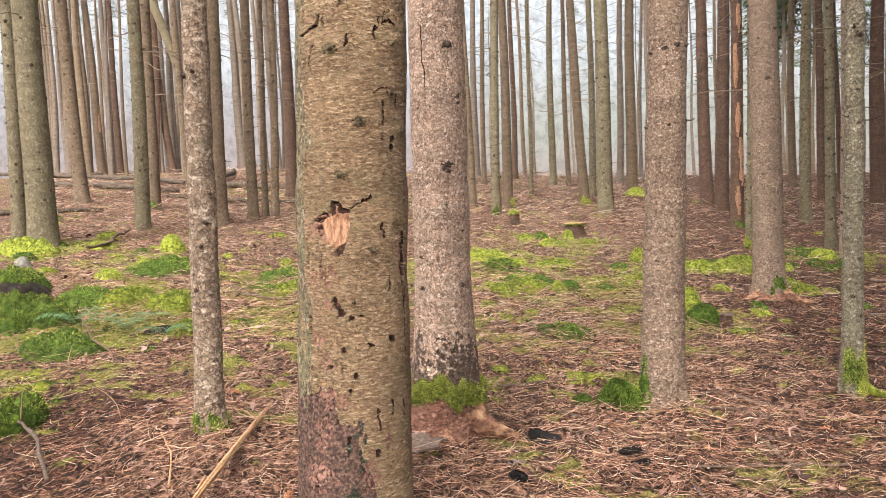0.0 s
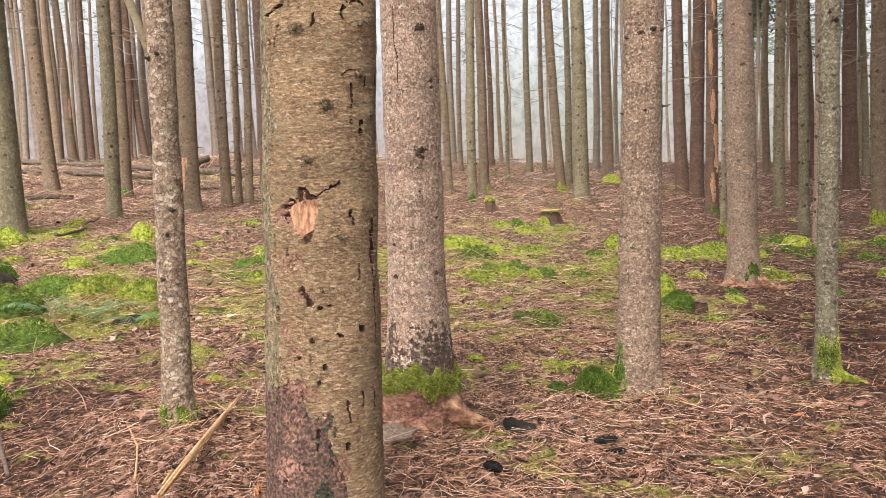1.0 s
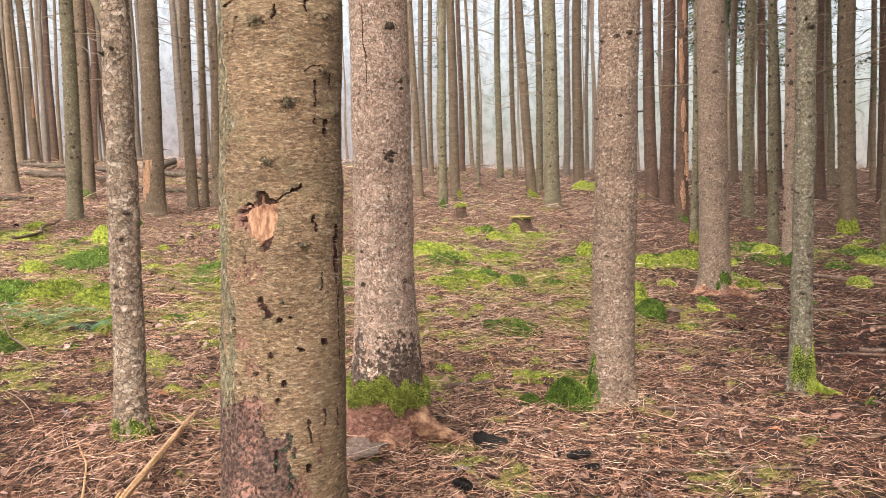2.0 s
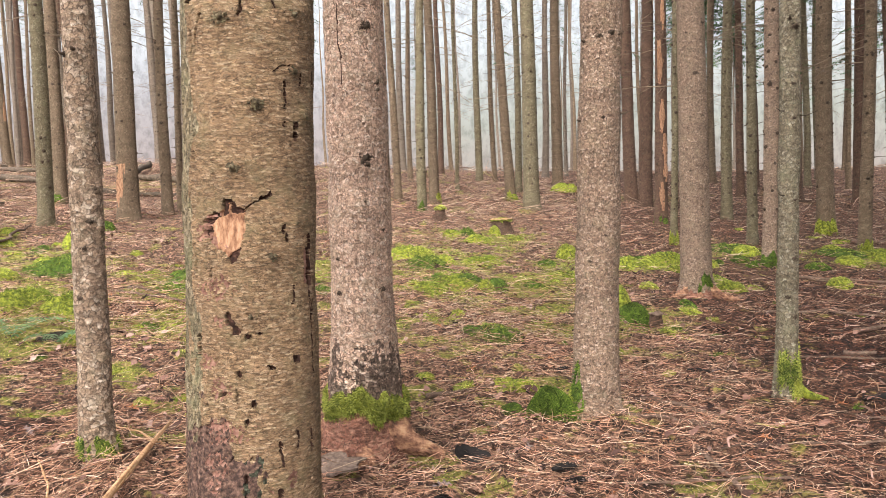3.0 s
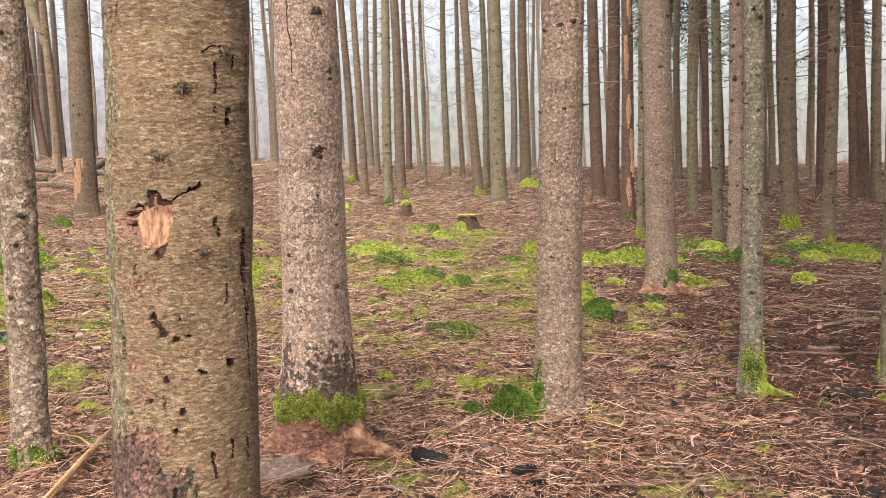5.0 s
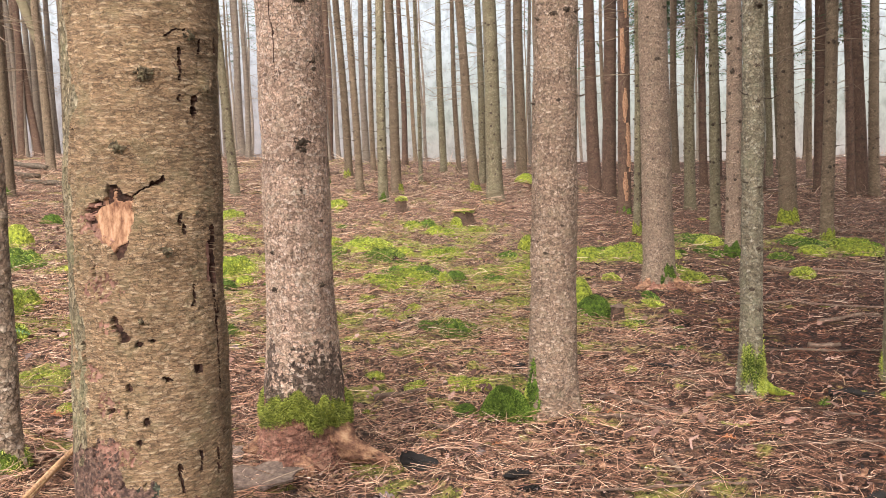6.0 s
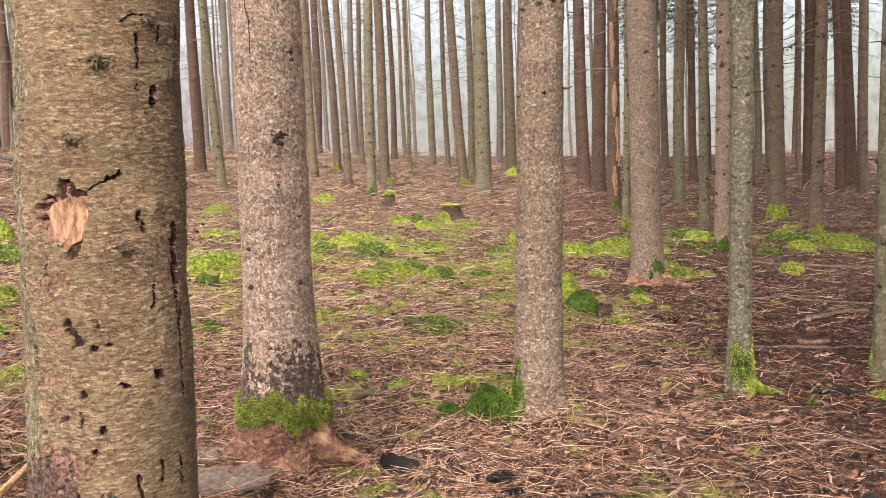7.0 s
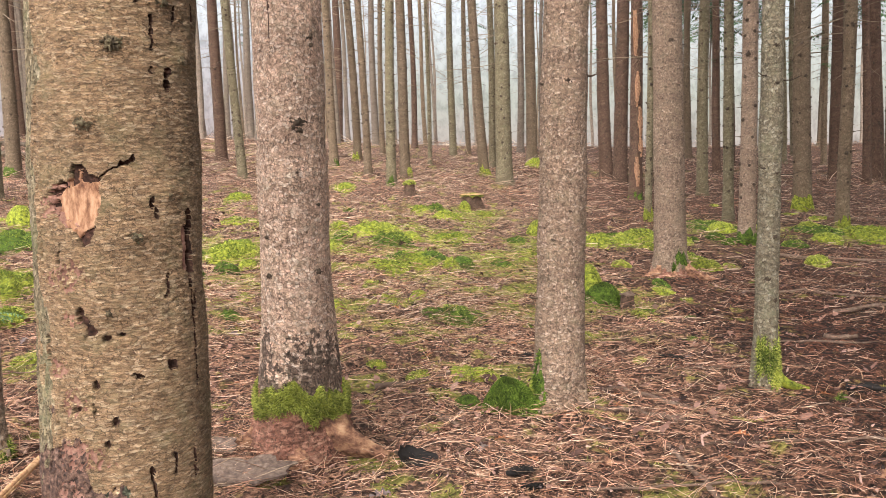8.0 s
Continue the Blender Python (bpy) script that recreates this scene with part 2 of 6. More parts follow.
def plain_noise(name, stops, scale, rough=0.9, depth=0.004, stretch=(1, 1, 1), detail=6.0, bump=0.6, island=False, mottle=(0.6, 1.35, 0.25)):
    """Colour from layered noise in object space; island: each loose piece takes its own tone."""
    m, nt, shader = material(name, rough)
    tc = node(nt, "ShaderNodeTexCoord")
    mp = node(nt, "ShaderNodeMapping", Vector=tc.outputs["Object"])
    mp.inputs["Scale"].default_value = stretch
    fine = node(nt, "ShaderNodeTexNoise", Vector=mp.outputs[0], Scale=scale, Detail=detail, Roughness=0.65)
    if island:
        geo = node(nt, "ShaderNodeNewGeometry")
        col = ramp(nt, geo.outputs["Random Per Island"], stops)
        col = mixed(nt, 1.0, col, ramp(nt, fine.outputs["Fac"], [(mottle[2], mottle[0]), (1 - mottle[2], mottle[1])]), "MULTIPLY")
    else:
        col = ramp(nt, fine.outputs["Fac"], stops)
    info = node(nt, "ShaderNodeObjectInfo")
    shade = nt.nodes.new("ShaderNodeMapRange")
    nt.links.new(info.outputs["Random"], shade.inputs[0])
    shade.inputs[3].default_value, shade.inputs[4].default_value = 0.8, 1.2
    hsv = node(nt, "ShaderNodeHueSaturation", Color=col, Value=shade.outputs[0])
    nt.links.new(hsv.outputs[0], shader.inputs["Base Color"])
    if bump:
        nt.links.new(relief(nt, fine.outputs["Fac"], bump, depth), shader.inputs["Normal"])
    return m


M_WOOD = plain_noise("bare_orange_wood", [(0.32, (0.1, 0.044, 0.028)), (0.43, (0.25, 0.125, 0.072)), (0.54, (0.4, 0.225, 0.135)), (0.72, (0.52, 0.345, 0.225))], 42, 0.85, 0.006, (1.6, 1.6, 0.6), 9.0)
M_INNER = plain_noise("pink_inner_bark", [(0.28, (0.1, 0.05, 0.038)), (0.5, (0.27, 0.138, 0.103)), (0.74, (0.44, 0.265, 0.205))], 60, 0.85, 0.003)
M_HOLLOW = plain_noise("dark_rotten_bark", [(0.3, (0.012, 0.007, 0.006)), (0.52, (0.055, 0.027, 0.02)), (0.7, (0.16, 0.082, 0.058))], 60, 0.95, 0.003)
M_KNOT = plain_noise("knot_with_lichen", [(0.35, (0.04, 0.03, 0.019)), (0.5, (0.12, 0.09, 0.055)), (0.65, (0.23, 0.205, 0.125))], 70, 0.95, 0.004)
M_DEADTWIG = plain_noise("dead_branch_wood", [(0.3, (0.12, 0.085, 0.058)), (0.7, (0.25, 0.19, 0.135))], 30, 0.95, 0.002)
M_STUB = plain_noise("dark_branch_stub", [(0.3, (0.03, 0.021, 0.015)), (0.7, (0.11, 0.078, 0.055))], 60, 0.95, 0.003)
# near-black, so that the added mounds read as shaded hollows
M_DARK_MOUND = plain_noise("shade_dark_mound", [(0.3, (0.008, 0.006, 0.005)), (0.55, (0.03, 0.022, 0.016)), (0.75, (0.08, 0.06, 0.045))], 20, 0.95, 0.02)
M_ROOT = plain_noise("rubbed_root_bark", [(0.34, (0.07, 0.034, 0.024)), (0.46, (0.22, 0.108, 0.07)), (0.56, (0.4, 0.215, 0.128)), (0.68, (0.58, 0.36, 0.22))], 17, 0.9, 0.03, (1, 1, 1.4), 10.0, 1.0)
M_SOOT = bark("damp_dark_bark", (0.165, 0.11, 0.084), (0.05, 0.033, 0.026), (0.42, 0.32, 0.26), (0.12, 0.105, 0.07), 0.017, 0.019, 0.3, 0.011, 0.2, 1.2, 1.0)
M_FOOT = plain_noise("damp_purple_bark", [(0.32, (0.022, 0.015, 0.013)), (0.46, (0.09, 0.052, 0.042)), (0.6, (0.2, 0.12, 0.09)), (0.74, (0.38, 0.25, 0.19))], 80, 0.85, 0.008)
M_LICHEN = plain_noise("black_and_green_lichen", [(0.38, (0.014, 0.013, 0.01)), (0.54, (0.05, 0.053, 0.034)), (0.66, (0.13, 0.15, 0.105)), (0.76, (0.32, 0.35, 0.28))], 90, 0.9, 0.006)
M_NEEDLE = plain_noise("spruce_needles", [(0.3, (0.02, 0.05, 0.018)), (0.7, (0.06, 0.11, 0.035))], 20, 0.8, 0.002, island=False)
M_MOSS = plain_noise("yellow_green_moss", [(0.34, (0.035, 0.045, 0.008)), (0.47, (0.14, 0.162, 0.02)), (0.6, (0.28, 0.305, 0.035)), (0.76, (0.45, 0.475, 0.065))], 26, 0.9, 0.012)
M_MOSS_DEEP = plain_noise("deep_green_moss", [(0.34, (0.016, 0.027, 0.006)), (0.48, (0.05, 0.083, 0.011)), (0.62, (0.1, 0.15, 0.018)), (0.78, (0.19, 0.235, 0.03))], 26, 0.9, 0.012)
M_FROND = plain_noise("moss_fronds", [(0.0, (0.06, 0.074, 0.016)), (0.35, (0.2, 0.232, 0.042)), (0.7, (0.36, 0.395, 0.074)), (1.0, (0.55, 0.57, 0.14))], 7, 0.85, 0.002, bump=0, island=True, mottle=(0.42, 1.4, 0.34))
M_FROND_DEEP = plain_noise("deep_moss_fronds", [(0.0, (0.014, 0.03, 0.005)), (0.4, (0.065, 0.115, 0.014)), (0.75, (0.14, 0.21, 0.028)), (1.0, (0.29, 0.37, 0.06))], 7, 0.85, 0.002, bump=0, island=True, mottle=(0.4, 1.4, 0.34))
M_FERN = plain_noise("fern_green", [(0.3, (0.06, 0.125, 0.05)), (0.7, (0.17, 0.27, 0.12))], 20, 0.7, 0.002)
M_LITTER = plain_noise("dead_twigs_and_straw", [(0.0, (0.02, 0.01, 0.007)), (0.28, (0.14, 0.062, 0.04)), (0.52, (0.43, 0.212, 0.136)), (0.8, (0.67, 0.4, 0.27)), (1.0, (0.82, 0.62, 0.47))], 40, 0.75, 0.002, bump=0, island=True)
M_BRUSH = plain_noise("brown_brushwood", [(0.0, (0.06, 0.036, 0.027)), (0.4, (0.26, 0.158, 0.116)), (0.75, (0.46, 0.31, 0.228)), (1.0, (0.62, 0.48, 0.37))], 40, 0.9, 0.002, bump=0, island=True)
M_STRAW = plain_noise("pale_dry_grass", [(0.0, (0.2, 0.11, 0.065)), (0.5, (0.35, 0.225, 0.14)), (1.0, (0.52, 0.39, 0.27))], 40, 0.8, 0.002, bump=0, island=True)
M_CHIP = plain_noise("bark_and_leaf_crumbs", [(0.0, (0.016, 0.009, 0.008)), (0.35, (0.11, 0.056, 0.044)), (0.7, (0.3, 0.165, 0.13)), (1.0, (0.52, 0.35, 0.295))], 40, 0.75, 0.002, bump=0, island=True)
M_LEAF = plain_noise("fallen_oak_leaf", [(0.25, (0.17, 0.085, 0.06)), (0.5, (0.29, 0.16, 0.12)), (0.8, (0.4, 0.26, 0.21))], 25, 0.7, 0.002)
M_LEAF_PALE = plain_noise("pale_underside_leaf", [(0.25, (0.12, 0.085, 0.082)), (0.6, (0.21, 0.16, 0.155))], 25, 0.9, 0.002)
M_LEAF_RUST = plain_noise("rust_red_leaf", [(0.25, (0.22, 0.07, 0.03)), (0.6, (0.42, 0.16, 0.06))], 25, 0.6, 0.002)
M_STICK = plain_noise("weathered_stick", [(0.25, (0.07, 0.043, 0.031)), (0.55, (0.15, 0.1, 0.075)), (0.8, (0.27, 0.2, 0.155))], 30, 0.9, 0.003)
M_SPLIT = plain_noise("split_yellow_wood", [(0.3, (0.2, 0.1, 0.05)), (0.45, (0.42, 0.24, 0.125)), (0.65, (0.56, 0.36, 0.21))], 60, 0.8, 0.006, (1, 1, 1))
M_BLACK = plain_noise("wet_black_bark", [(0.3, (0.006, 0.005, 0.005)), (0.7, (0.026, 0.02, 0.018))], 40, 0.7, 0.004)
M_SLATE = plain_noise("grey_brown_bark_slab", [(0.25, (0.05, 0.034, 0.028)), (0.5, (0.15, 0.105, 0.083)), (0.75, (0.29, 0.215, 0.175))], 40, 0.9, 0.01)
M_LOG = plain_noise("old_log_bark", [(0.3, (0.035, 0.025, 0.018)), (0.5, (0.09, 0.066, 0.048)), (0.7, (0.18, 0.14, 0.105))], 12, 0.95, 0.02)
M_STONE = plain_noise("grey_stone", [(0.25, (0.13, 0.12, 0.1)), (0.7, (0.3, 0.28, 0.24))], 15, 0.85, 0.006)


def ground_material():
    m, nt, shader = material("needle_litter_ground", 0.9)
    tc = node(nt, "ShaderNodeTexCoord")
    at = nt.nodes.new("ShaderNodeAttribute")
    at.attribute_name = "moss"
    coarse = node(nt, "ShaderNodeTexNoise", Vector=tc.outputs["Object"], Scale=1.3, Detail=6.0, Roughness=0.65)
    mid = node(nt, "ShaderNodeTexNoise", Vector=tc.outputs["Object"], Scale=14.0, Detail=6.0, Roughness=0.7, Distortion=1.5)
    crumbs = node(nt, "ShaderNodeTexVoronoi", Vector=tc.outputs["Object"], Scale=55.0)
    split = node(nt, "ShaderNodeSeparateColor", Color=crumbs.outputs["Color"])
    litter = ramp(nt, mid.outputs["Fac"], [(0.35, (0.01, 0.006, 0.004)), (0.46, (0.055, 0.029, 0.02)), (0.57, (0.27, 0.148, 0.098)), (0.7, (0.56, 0.35, 0.245))])
    litter = mixed(nt, 1.0, litter, ramp(nt, split.outputs[0], [(0.0, 0.35), (0.55, 1.0), (1.0, 1.7)]), "MULTIPLY")
    litter = mixed(nt, ramp(nt, coarse.outputs["Fac"], [(0.45, 0.0), (0.75, 0.4)]), litter, (0.16, 0.095, 0.07))
    # litter colour darkened for damp soil and for the denser canopy's shade
    wet = nt.nodes.new("ShaderNodeAttribute")
    wet.attribute_name = "damp"
    litter = mixed(nt, wet.outputs["Fac"], litter, mixed(nt, 1.0, litter, (0.36, 0.245, 0.195), "MULTIPLY"))
    green = ramp(nt, mid.outputs["Fac"], [(0.32, (0.06, 0.06, 0.014)), (0.5, (0.2, 0.2, 0.036)), (0.7, (0.42, 0.4, 0.09))])
    sum_ = nt.nodes.new("ShaderNodeMath")
    sum_.operation = "MULTIPLY_ADD"
    nt.links.new(at.outputs["Fac"], sum_.inputs[0])
    sum_.inputs[1].default_value = 0.75
    nt.links.new(mid.outputs["Fac"], sum_.inputs[2])
    col = mixed(nt, ramp(nt, sum_.outputs[0], [(0.72, 0.0), (1.02, 0.8)]), litter, green)
    nt.links.new(col, shader.inputs["Base Color"])
    n1 = relief(nt, mid.outputs["Fac"], 1.0, 0.035)
    n2 = relief(nt, split.outputs[0], 0.5, 0.006, n1)
    nt.links.new(n2, shader.inputs["Normal"])
    return m


M_GROUND = ground_material()


def haze_material():
    """Distant wooded slope and pale sky; mist painted as a glowing tone by height."""
    m, nt, shader = material("misty_distance", 1.0)
    nt.nodes.remove(shader)
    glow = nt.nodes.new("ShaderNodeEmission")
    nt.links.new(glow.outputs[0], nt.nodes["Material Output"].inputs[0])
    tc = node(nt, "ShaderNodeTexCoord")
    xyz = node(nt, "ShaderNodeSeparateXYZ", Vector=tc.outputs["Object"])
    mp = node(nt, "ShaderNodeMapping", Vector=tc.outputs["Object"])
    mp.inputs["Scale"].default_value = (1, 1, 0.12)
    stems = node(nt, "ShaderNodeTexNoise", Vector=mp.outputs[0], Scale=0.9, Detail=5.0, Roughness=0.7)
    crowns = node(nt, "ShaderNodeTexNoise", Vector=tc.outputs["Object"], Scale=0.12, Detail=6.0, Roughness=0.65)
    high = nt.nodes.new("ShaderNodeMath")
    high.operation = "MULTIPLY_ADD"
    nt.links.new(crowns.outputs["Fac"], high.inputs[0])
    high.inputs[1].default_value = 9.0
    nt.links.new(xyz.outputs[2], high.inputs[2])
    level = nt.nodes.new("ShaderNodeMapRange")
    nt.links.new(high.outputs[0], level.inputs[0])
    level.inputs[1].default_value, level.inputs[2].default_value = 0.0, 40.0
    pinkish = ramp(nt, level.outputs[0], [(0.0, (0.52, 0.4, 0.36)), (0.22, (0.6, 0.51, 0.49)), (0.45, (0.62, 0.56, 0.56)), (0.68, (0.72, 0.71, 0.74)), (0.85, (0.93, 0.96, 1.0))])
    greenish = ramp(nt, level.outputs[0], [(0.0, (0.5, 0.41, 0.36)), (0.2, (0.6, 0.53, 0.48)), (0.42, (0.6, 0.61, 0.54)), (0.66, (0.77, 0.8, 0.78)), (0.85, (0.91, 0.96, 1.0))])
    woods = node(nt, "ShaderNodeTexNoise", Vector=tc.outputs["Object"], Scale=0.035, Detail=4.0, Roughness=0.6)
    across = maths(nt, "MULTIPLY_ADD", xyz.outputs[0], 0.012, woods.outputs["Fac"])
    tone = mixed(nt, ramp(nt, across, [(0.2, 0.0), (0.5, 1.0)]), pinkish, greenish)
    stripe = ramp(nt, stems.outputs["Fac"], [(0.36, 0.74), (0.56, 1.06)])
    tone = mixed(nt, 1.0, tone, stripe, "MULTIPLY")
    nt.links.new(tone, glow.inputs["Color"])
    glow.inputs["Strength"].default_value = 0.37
    return m


M_HAZE = haze_material()

# ---- the ground ----
KNOT_Y = [-400, 0, 4.5, 8, 10, 16, 22, 29, 40, 48, 70, 140, 400]
KNOT_Z = [0, 0, 0.095, 0.19, 0.25, 0.57, 0.95, 1.33, 2.05, 2.2, 1.2, 0, 0]


def rise(x, y):
    """The lie of the land without its small bumps."""
    x, y = np.asarray(x, float), np.asarray(y, float)
    c = sum(np.interp(y + o, KNOT_Y, KNOT_Z) for o in (-1.2, -0.6, 0, 0.6, 1.2)) / 5
    x1 = np.clip(x, -14, 14) - 1
    side = np.where(x1 < 0, -0.055 * x1, -0.03 * x1) * np.clip(y / 8, 0, 1)
    hump = 0.12 * np.exp(-((x + 1.7) ** 2 + (y - 3.9) ** 2) / 0.9)
    return c + side + hump


def land(x, y):
    x, y = np.asarray(x, float), np.asarray(y, float)
    near = np.clip(1.4 - np.hypot(x, y - 5) / 30, 0.15, 1)
    rough = (fbm(x * 0.8, y * 0.8, 3, 3) - 0.5) * 0.13 + (fbm(x * 4, y * 4, 9, 3) - 0.5) * 0.08 + (fbm(x * 15, y * 15, 21, 2) - 0.5) * 0.035
    return rise(x, y) + rough * near


def moss_amount(x, y):
    total = 0
    for cx, cy, rx, ry, k in (
        (0.2, 11.4, 1.9, 2.4, 1.25), (0.4, 7.9, 1.5, 1.4, 0.75), (-3.9, 7.3, 2.0, 1.9, 1.25), (-4.8, 10.3, 1.2, 1.2, 0.9),
        (3.0, 11.9, 1.0, 0.7, 0.8), (4.8, 13.3, 0.9, 0.8, 0.8), (6.3, 12.7, 1.1, 0.9, 0.8), (-2.1, 10.2, 1.0, 1.8, 0.9),
        (0.6, 15.2, 1.5, 1.0, 0.6), (2.0, 8.2, 0.5, 0.7, 0.7), (1.0, 5.2, 0.5, 0.5, 0.5), (-7.0, 12.0, 1.2, 1.2, 0.8), (-9, 24, 4, 3, 0.45), (5, 24, 5, 3, 0.35)):
        total = total + k * np.exp(-((x - cx) / rx) ** 2 - ((y - cy) / ry) ** 2)
    return np.clip(total, 0, 1) * smooth01(0.32, 0.58, fbm(x * 1.9, y * 1.9, 31, 4)) + (0.6 * smooth01(0.6, 0.72, fbm(x * 4, y * 4, 41, 3)) + 0.4 * smooth01(0.66, 0.76, fbm(x * 11, y * 11, 43, 2))) * (1 - 0.5 * smooth01(1.0, 2.5, x))


def damp_shaded_soil(x, y):
    """Damp low-side soil, few dry stalks; canopy shade is also in its colour."""
    patch = fbm(x * 0.9, y * 0.9, 51, 4) - 0.5
    low = smooth01(-0.4, 1.8, x - 1.1 - 0.1 * (y - 4) + 2.2 * patch) * (0.55 + 0.45 * smooth01(13.0, 6.5, y + 3 * patch))
    hollow = 0.8 * smooth01(0.0, 1.2, -1.1 - x + 1.6 * patch) * smooth01(6.2, 4.4, y + patch)
    return np.maximum(low, hollow)


def stretch_axis(lo, hi, fine, out_lo, out_hi, growth):
    mid = list(np.arange(lo, hi, fine))
    a, s = [], fine
    p = lo
    while p > out_lo:
        s *= growth
        p -= s
        a.append(max(p, out_lo))
    b, s, p = [], fine, mid[-1]
    while p < out_hi:
        s *= growth
        p += s
        b.append(min(p, out_hi))
    return np.array(a[::-1] + mid + b)


gx = stretch_axis(-4.2, 4.6, 0.035, -400, 400, 1.07)
gy = stretch_axis(2.0, 9.0, 0.035, -400, 400, 1.06)
GX, GY = np.meshgrid(gx, gy)
GZ = land(GX, GY)
idx = np.arange(GX.size).reshape(GX.shape)
quads = np.stack([idx[:-1, :-1], idx[:-1, 1:], idx[1:, 1:], idx[1:, :-1]], -1).reshape(-1, 4)
ground_mesh = mesh_np("ground", np.stack([GX, GY, GZ], -1).reshape(-1, 3), quads)
layer = ground_mesh.attributes.new("moss", "FLOAT", "POINT")
layer.data.foreach_set("value", moss_amount(GX, GY).astype(np.float32).ravel())
# mask of damp ground and of canopy shade painted with it
layer = ground_mesh.attributes.new("damp", "FLOAT", "POINT")
layer.data.foreach_set("value", damp_shaded_soil(GX, GY).astype(np.float32).ravel())
thing("ground", ground_mesh, M_GROUND, "brown forest floor of needles and twigs with green moss", "ground", kind="structure")

# distant slope, its mist painted into the glowing backdrop
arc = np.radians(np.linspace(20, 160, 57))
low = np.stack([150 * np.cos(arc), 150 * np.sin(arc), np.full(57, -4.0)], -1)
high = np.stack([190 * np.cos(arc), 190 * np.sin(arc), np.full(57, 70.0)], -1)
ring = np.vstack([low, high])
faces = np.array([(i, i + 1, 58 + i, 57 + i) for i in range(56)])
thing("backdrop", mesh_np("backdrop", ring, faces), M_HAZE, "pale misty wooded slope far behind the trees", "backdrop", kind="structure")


# ---- trees ----
def stem_radius(z, r, height, flare):
    """Radius at height z over the ground; r is the radius at breast height."""
    z = np.asarray(z, float)
    taper = np.where(z < 1.3, 1 + 0.05 * (1.3 - z), 1 - 0.9 * (z - 1.3) / (height - 1.3))
    return r * np.maximum(taper, 0.06) + r * flare * np.exp(-np.maximum(z, 0) / 0.16)


def stem_grid(r, height, lean, flare, sides, levels, roots=0, seed=0, sway=0.0, relief_of=None):
    th = np.linspace(-math.pi, math.pi, sides + 1) if np.isscalar(sides) else sides
    TH, Z = np.meshgrid(th, levels)
    rad = stem_radius(Z, r, height, flare)
    if roots:
        lobes = np.maximum(0, np.cos(roots * TH + seed)) ** 2 + 0.5 * np.maximum(0, np.cos((roots + 2) * TH + 2.3 * seed)) ** 3
        rad = rad + r * 0.75 * flare * lobes * np.exp(-np.maximum(Z, 0) / 0.11)
    if relief_of is not None:
        rad = rad + relief_of(TH, Z)
    cx = lean[0] * Z + sway * np.sin(Z * 0.7 + seed)
    cy = lean[1] * Z + sway * np.cos(Z * 0.6 + 2 * seed)
    v = np.stack([cx + rad * np.sin(TH), cy - rad * np.cos(TH), Z], -1)
    uv = np.stack([TH * r, Z + 3.7 * seed], -1)
    idx = np.arange(TH.size).reshape(TH.shape)
    q = np.stack([idx[:-1, :-1], idx[:-1, 1:], idx[1:, 1:], idx[1:, :-1]], -1)
    return v, uv, q, TH, Z


def pick(v, uv, q):
    """Keep the vertices that the faces use."""
    used, back = np.unique(q.ravel(), return_inverse=True)
    return v.reshape(-1, 3)[used], back.reshape(q.shape), uv.reshape(-1, 2)[used]


def far_relief(seed, r):
    def shape(TH, Z):
        return r * 0.05 * (fbm(TH * 3 + 20, Z * 3, 50 + seed, 3) - 0.5) * 2
    return shape


def axis_at(z, lean, sway, seed):
    return np.array([lean[0] * z + sway * math.sin(z * 0.7 + seed), lean[1] * z + sway * math.cos(z * 0.6 + 2 * seed), z])


def stub_pieces(rng, r, height, lean, sway, seed, lo, hi, count, flare):
    """Dark scars of dead branches, ring above ring; some keep a broken twig."""
    out = []
    z = lo + rng.uniform(0, 0.3)
    while z < hi:
        n = rng.randint(2, 4) if count > 60 else rng.randint(1, 3)
        turn = rng.uniform(0, 6.28)
        for k in range(n + rng.randint(0, 2)):
            a = turn + k * 6.28 / (n + 1) + rng.uniform(-0.4, 0.4)
            h = z + rng.gauss(0, 0.035)
            rr = float(stem_radius(h, r, height, flare))
            way = np.array([math.sin(a), -math.cos(a), rng.uniform(-0.15, 0.4)])
            base = axis_at(h, lean, sway, seed) + way * np.array([1, 1, 0]) * rr * 0.96
            size = rng.uniform(0.008, 0.019) * (0.75 + r * 2.2)
            length = rng.uniform(0.016, 0.034)
            out.append(tube([base, base + way * length * 0.45, base + way * length], [size * 1.9, size * 1.1, size * 0.4], 6))
            if rng.random() < 0.16:
                reach = rng.uniform(0.05, 0.22)
                bent = way + np.array([rng.uniform(-0.3, 0.3), rng.uniform(-0.3, 0.3), rng.uniform(-0.4, 0.1)])
                out.append(tube([base, base + way * reach * 0.5, base + way * reach * 0.5 + bent * reach * 0.5], [0.006, 0.0045, 0.002], 4))
        z += rng.uniform(0.16, 0.38)
    return out


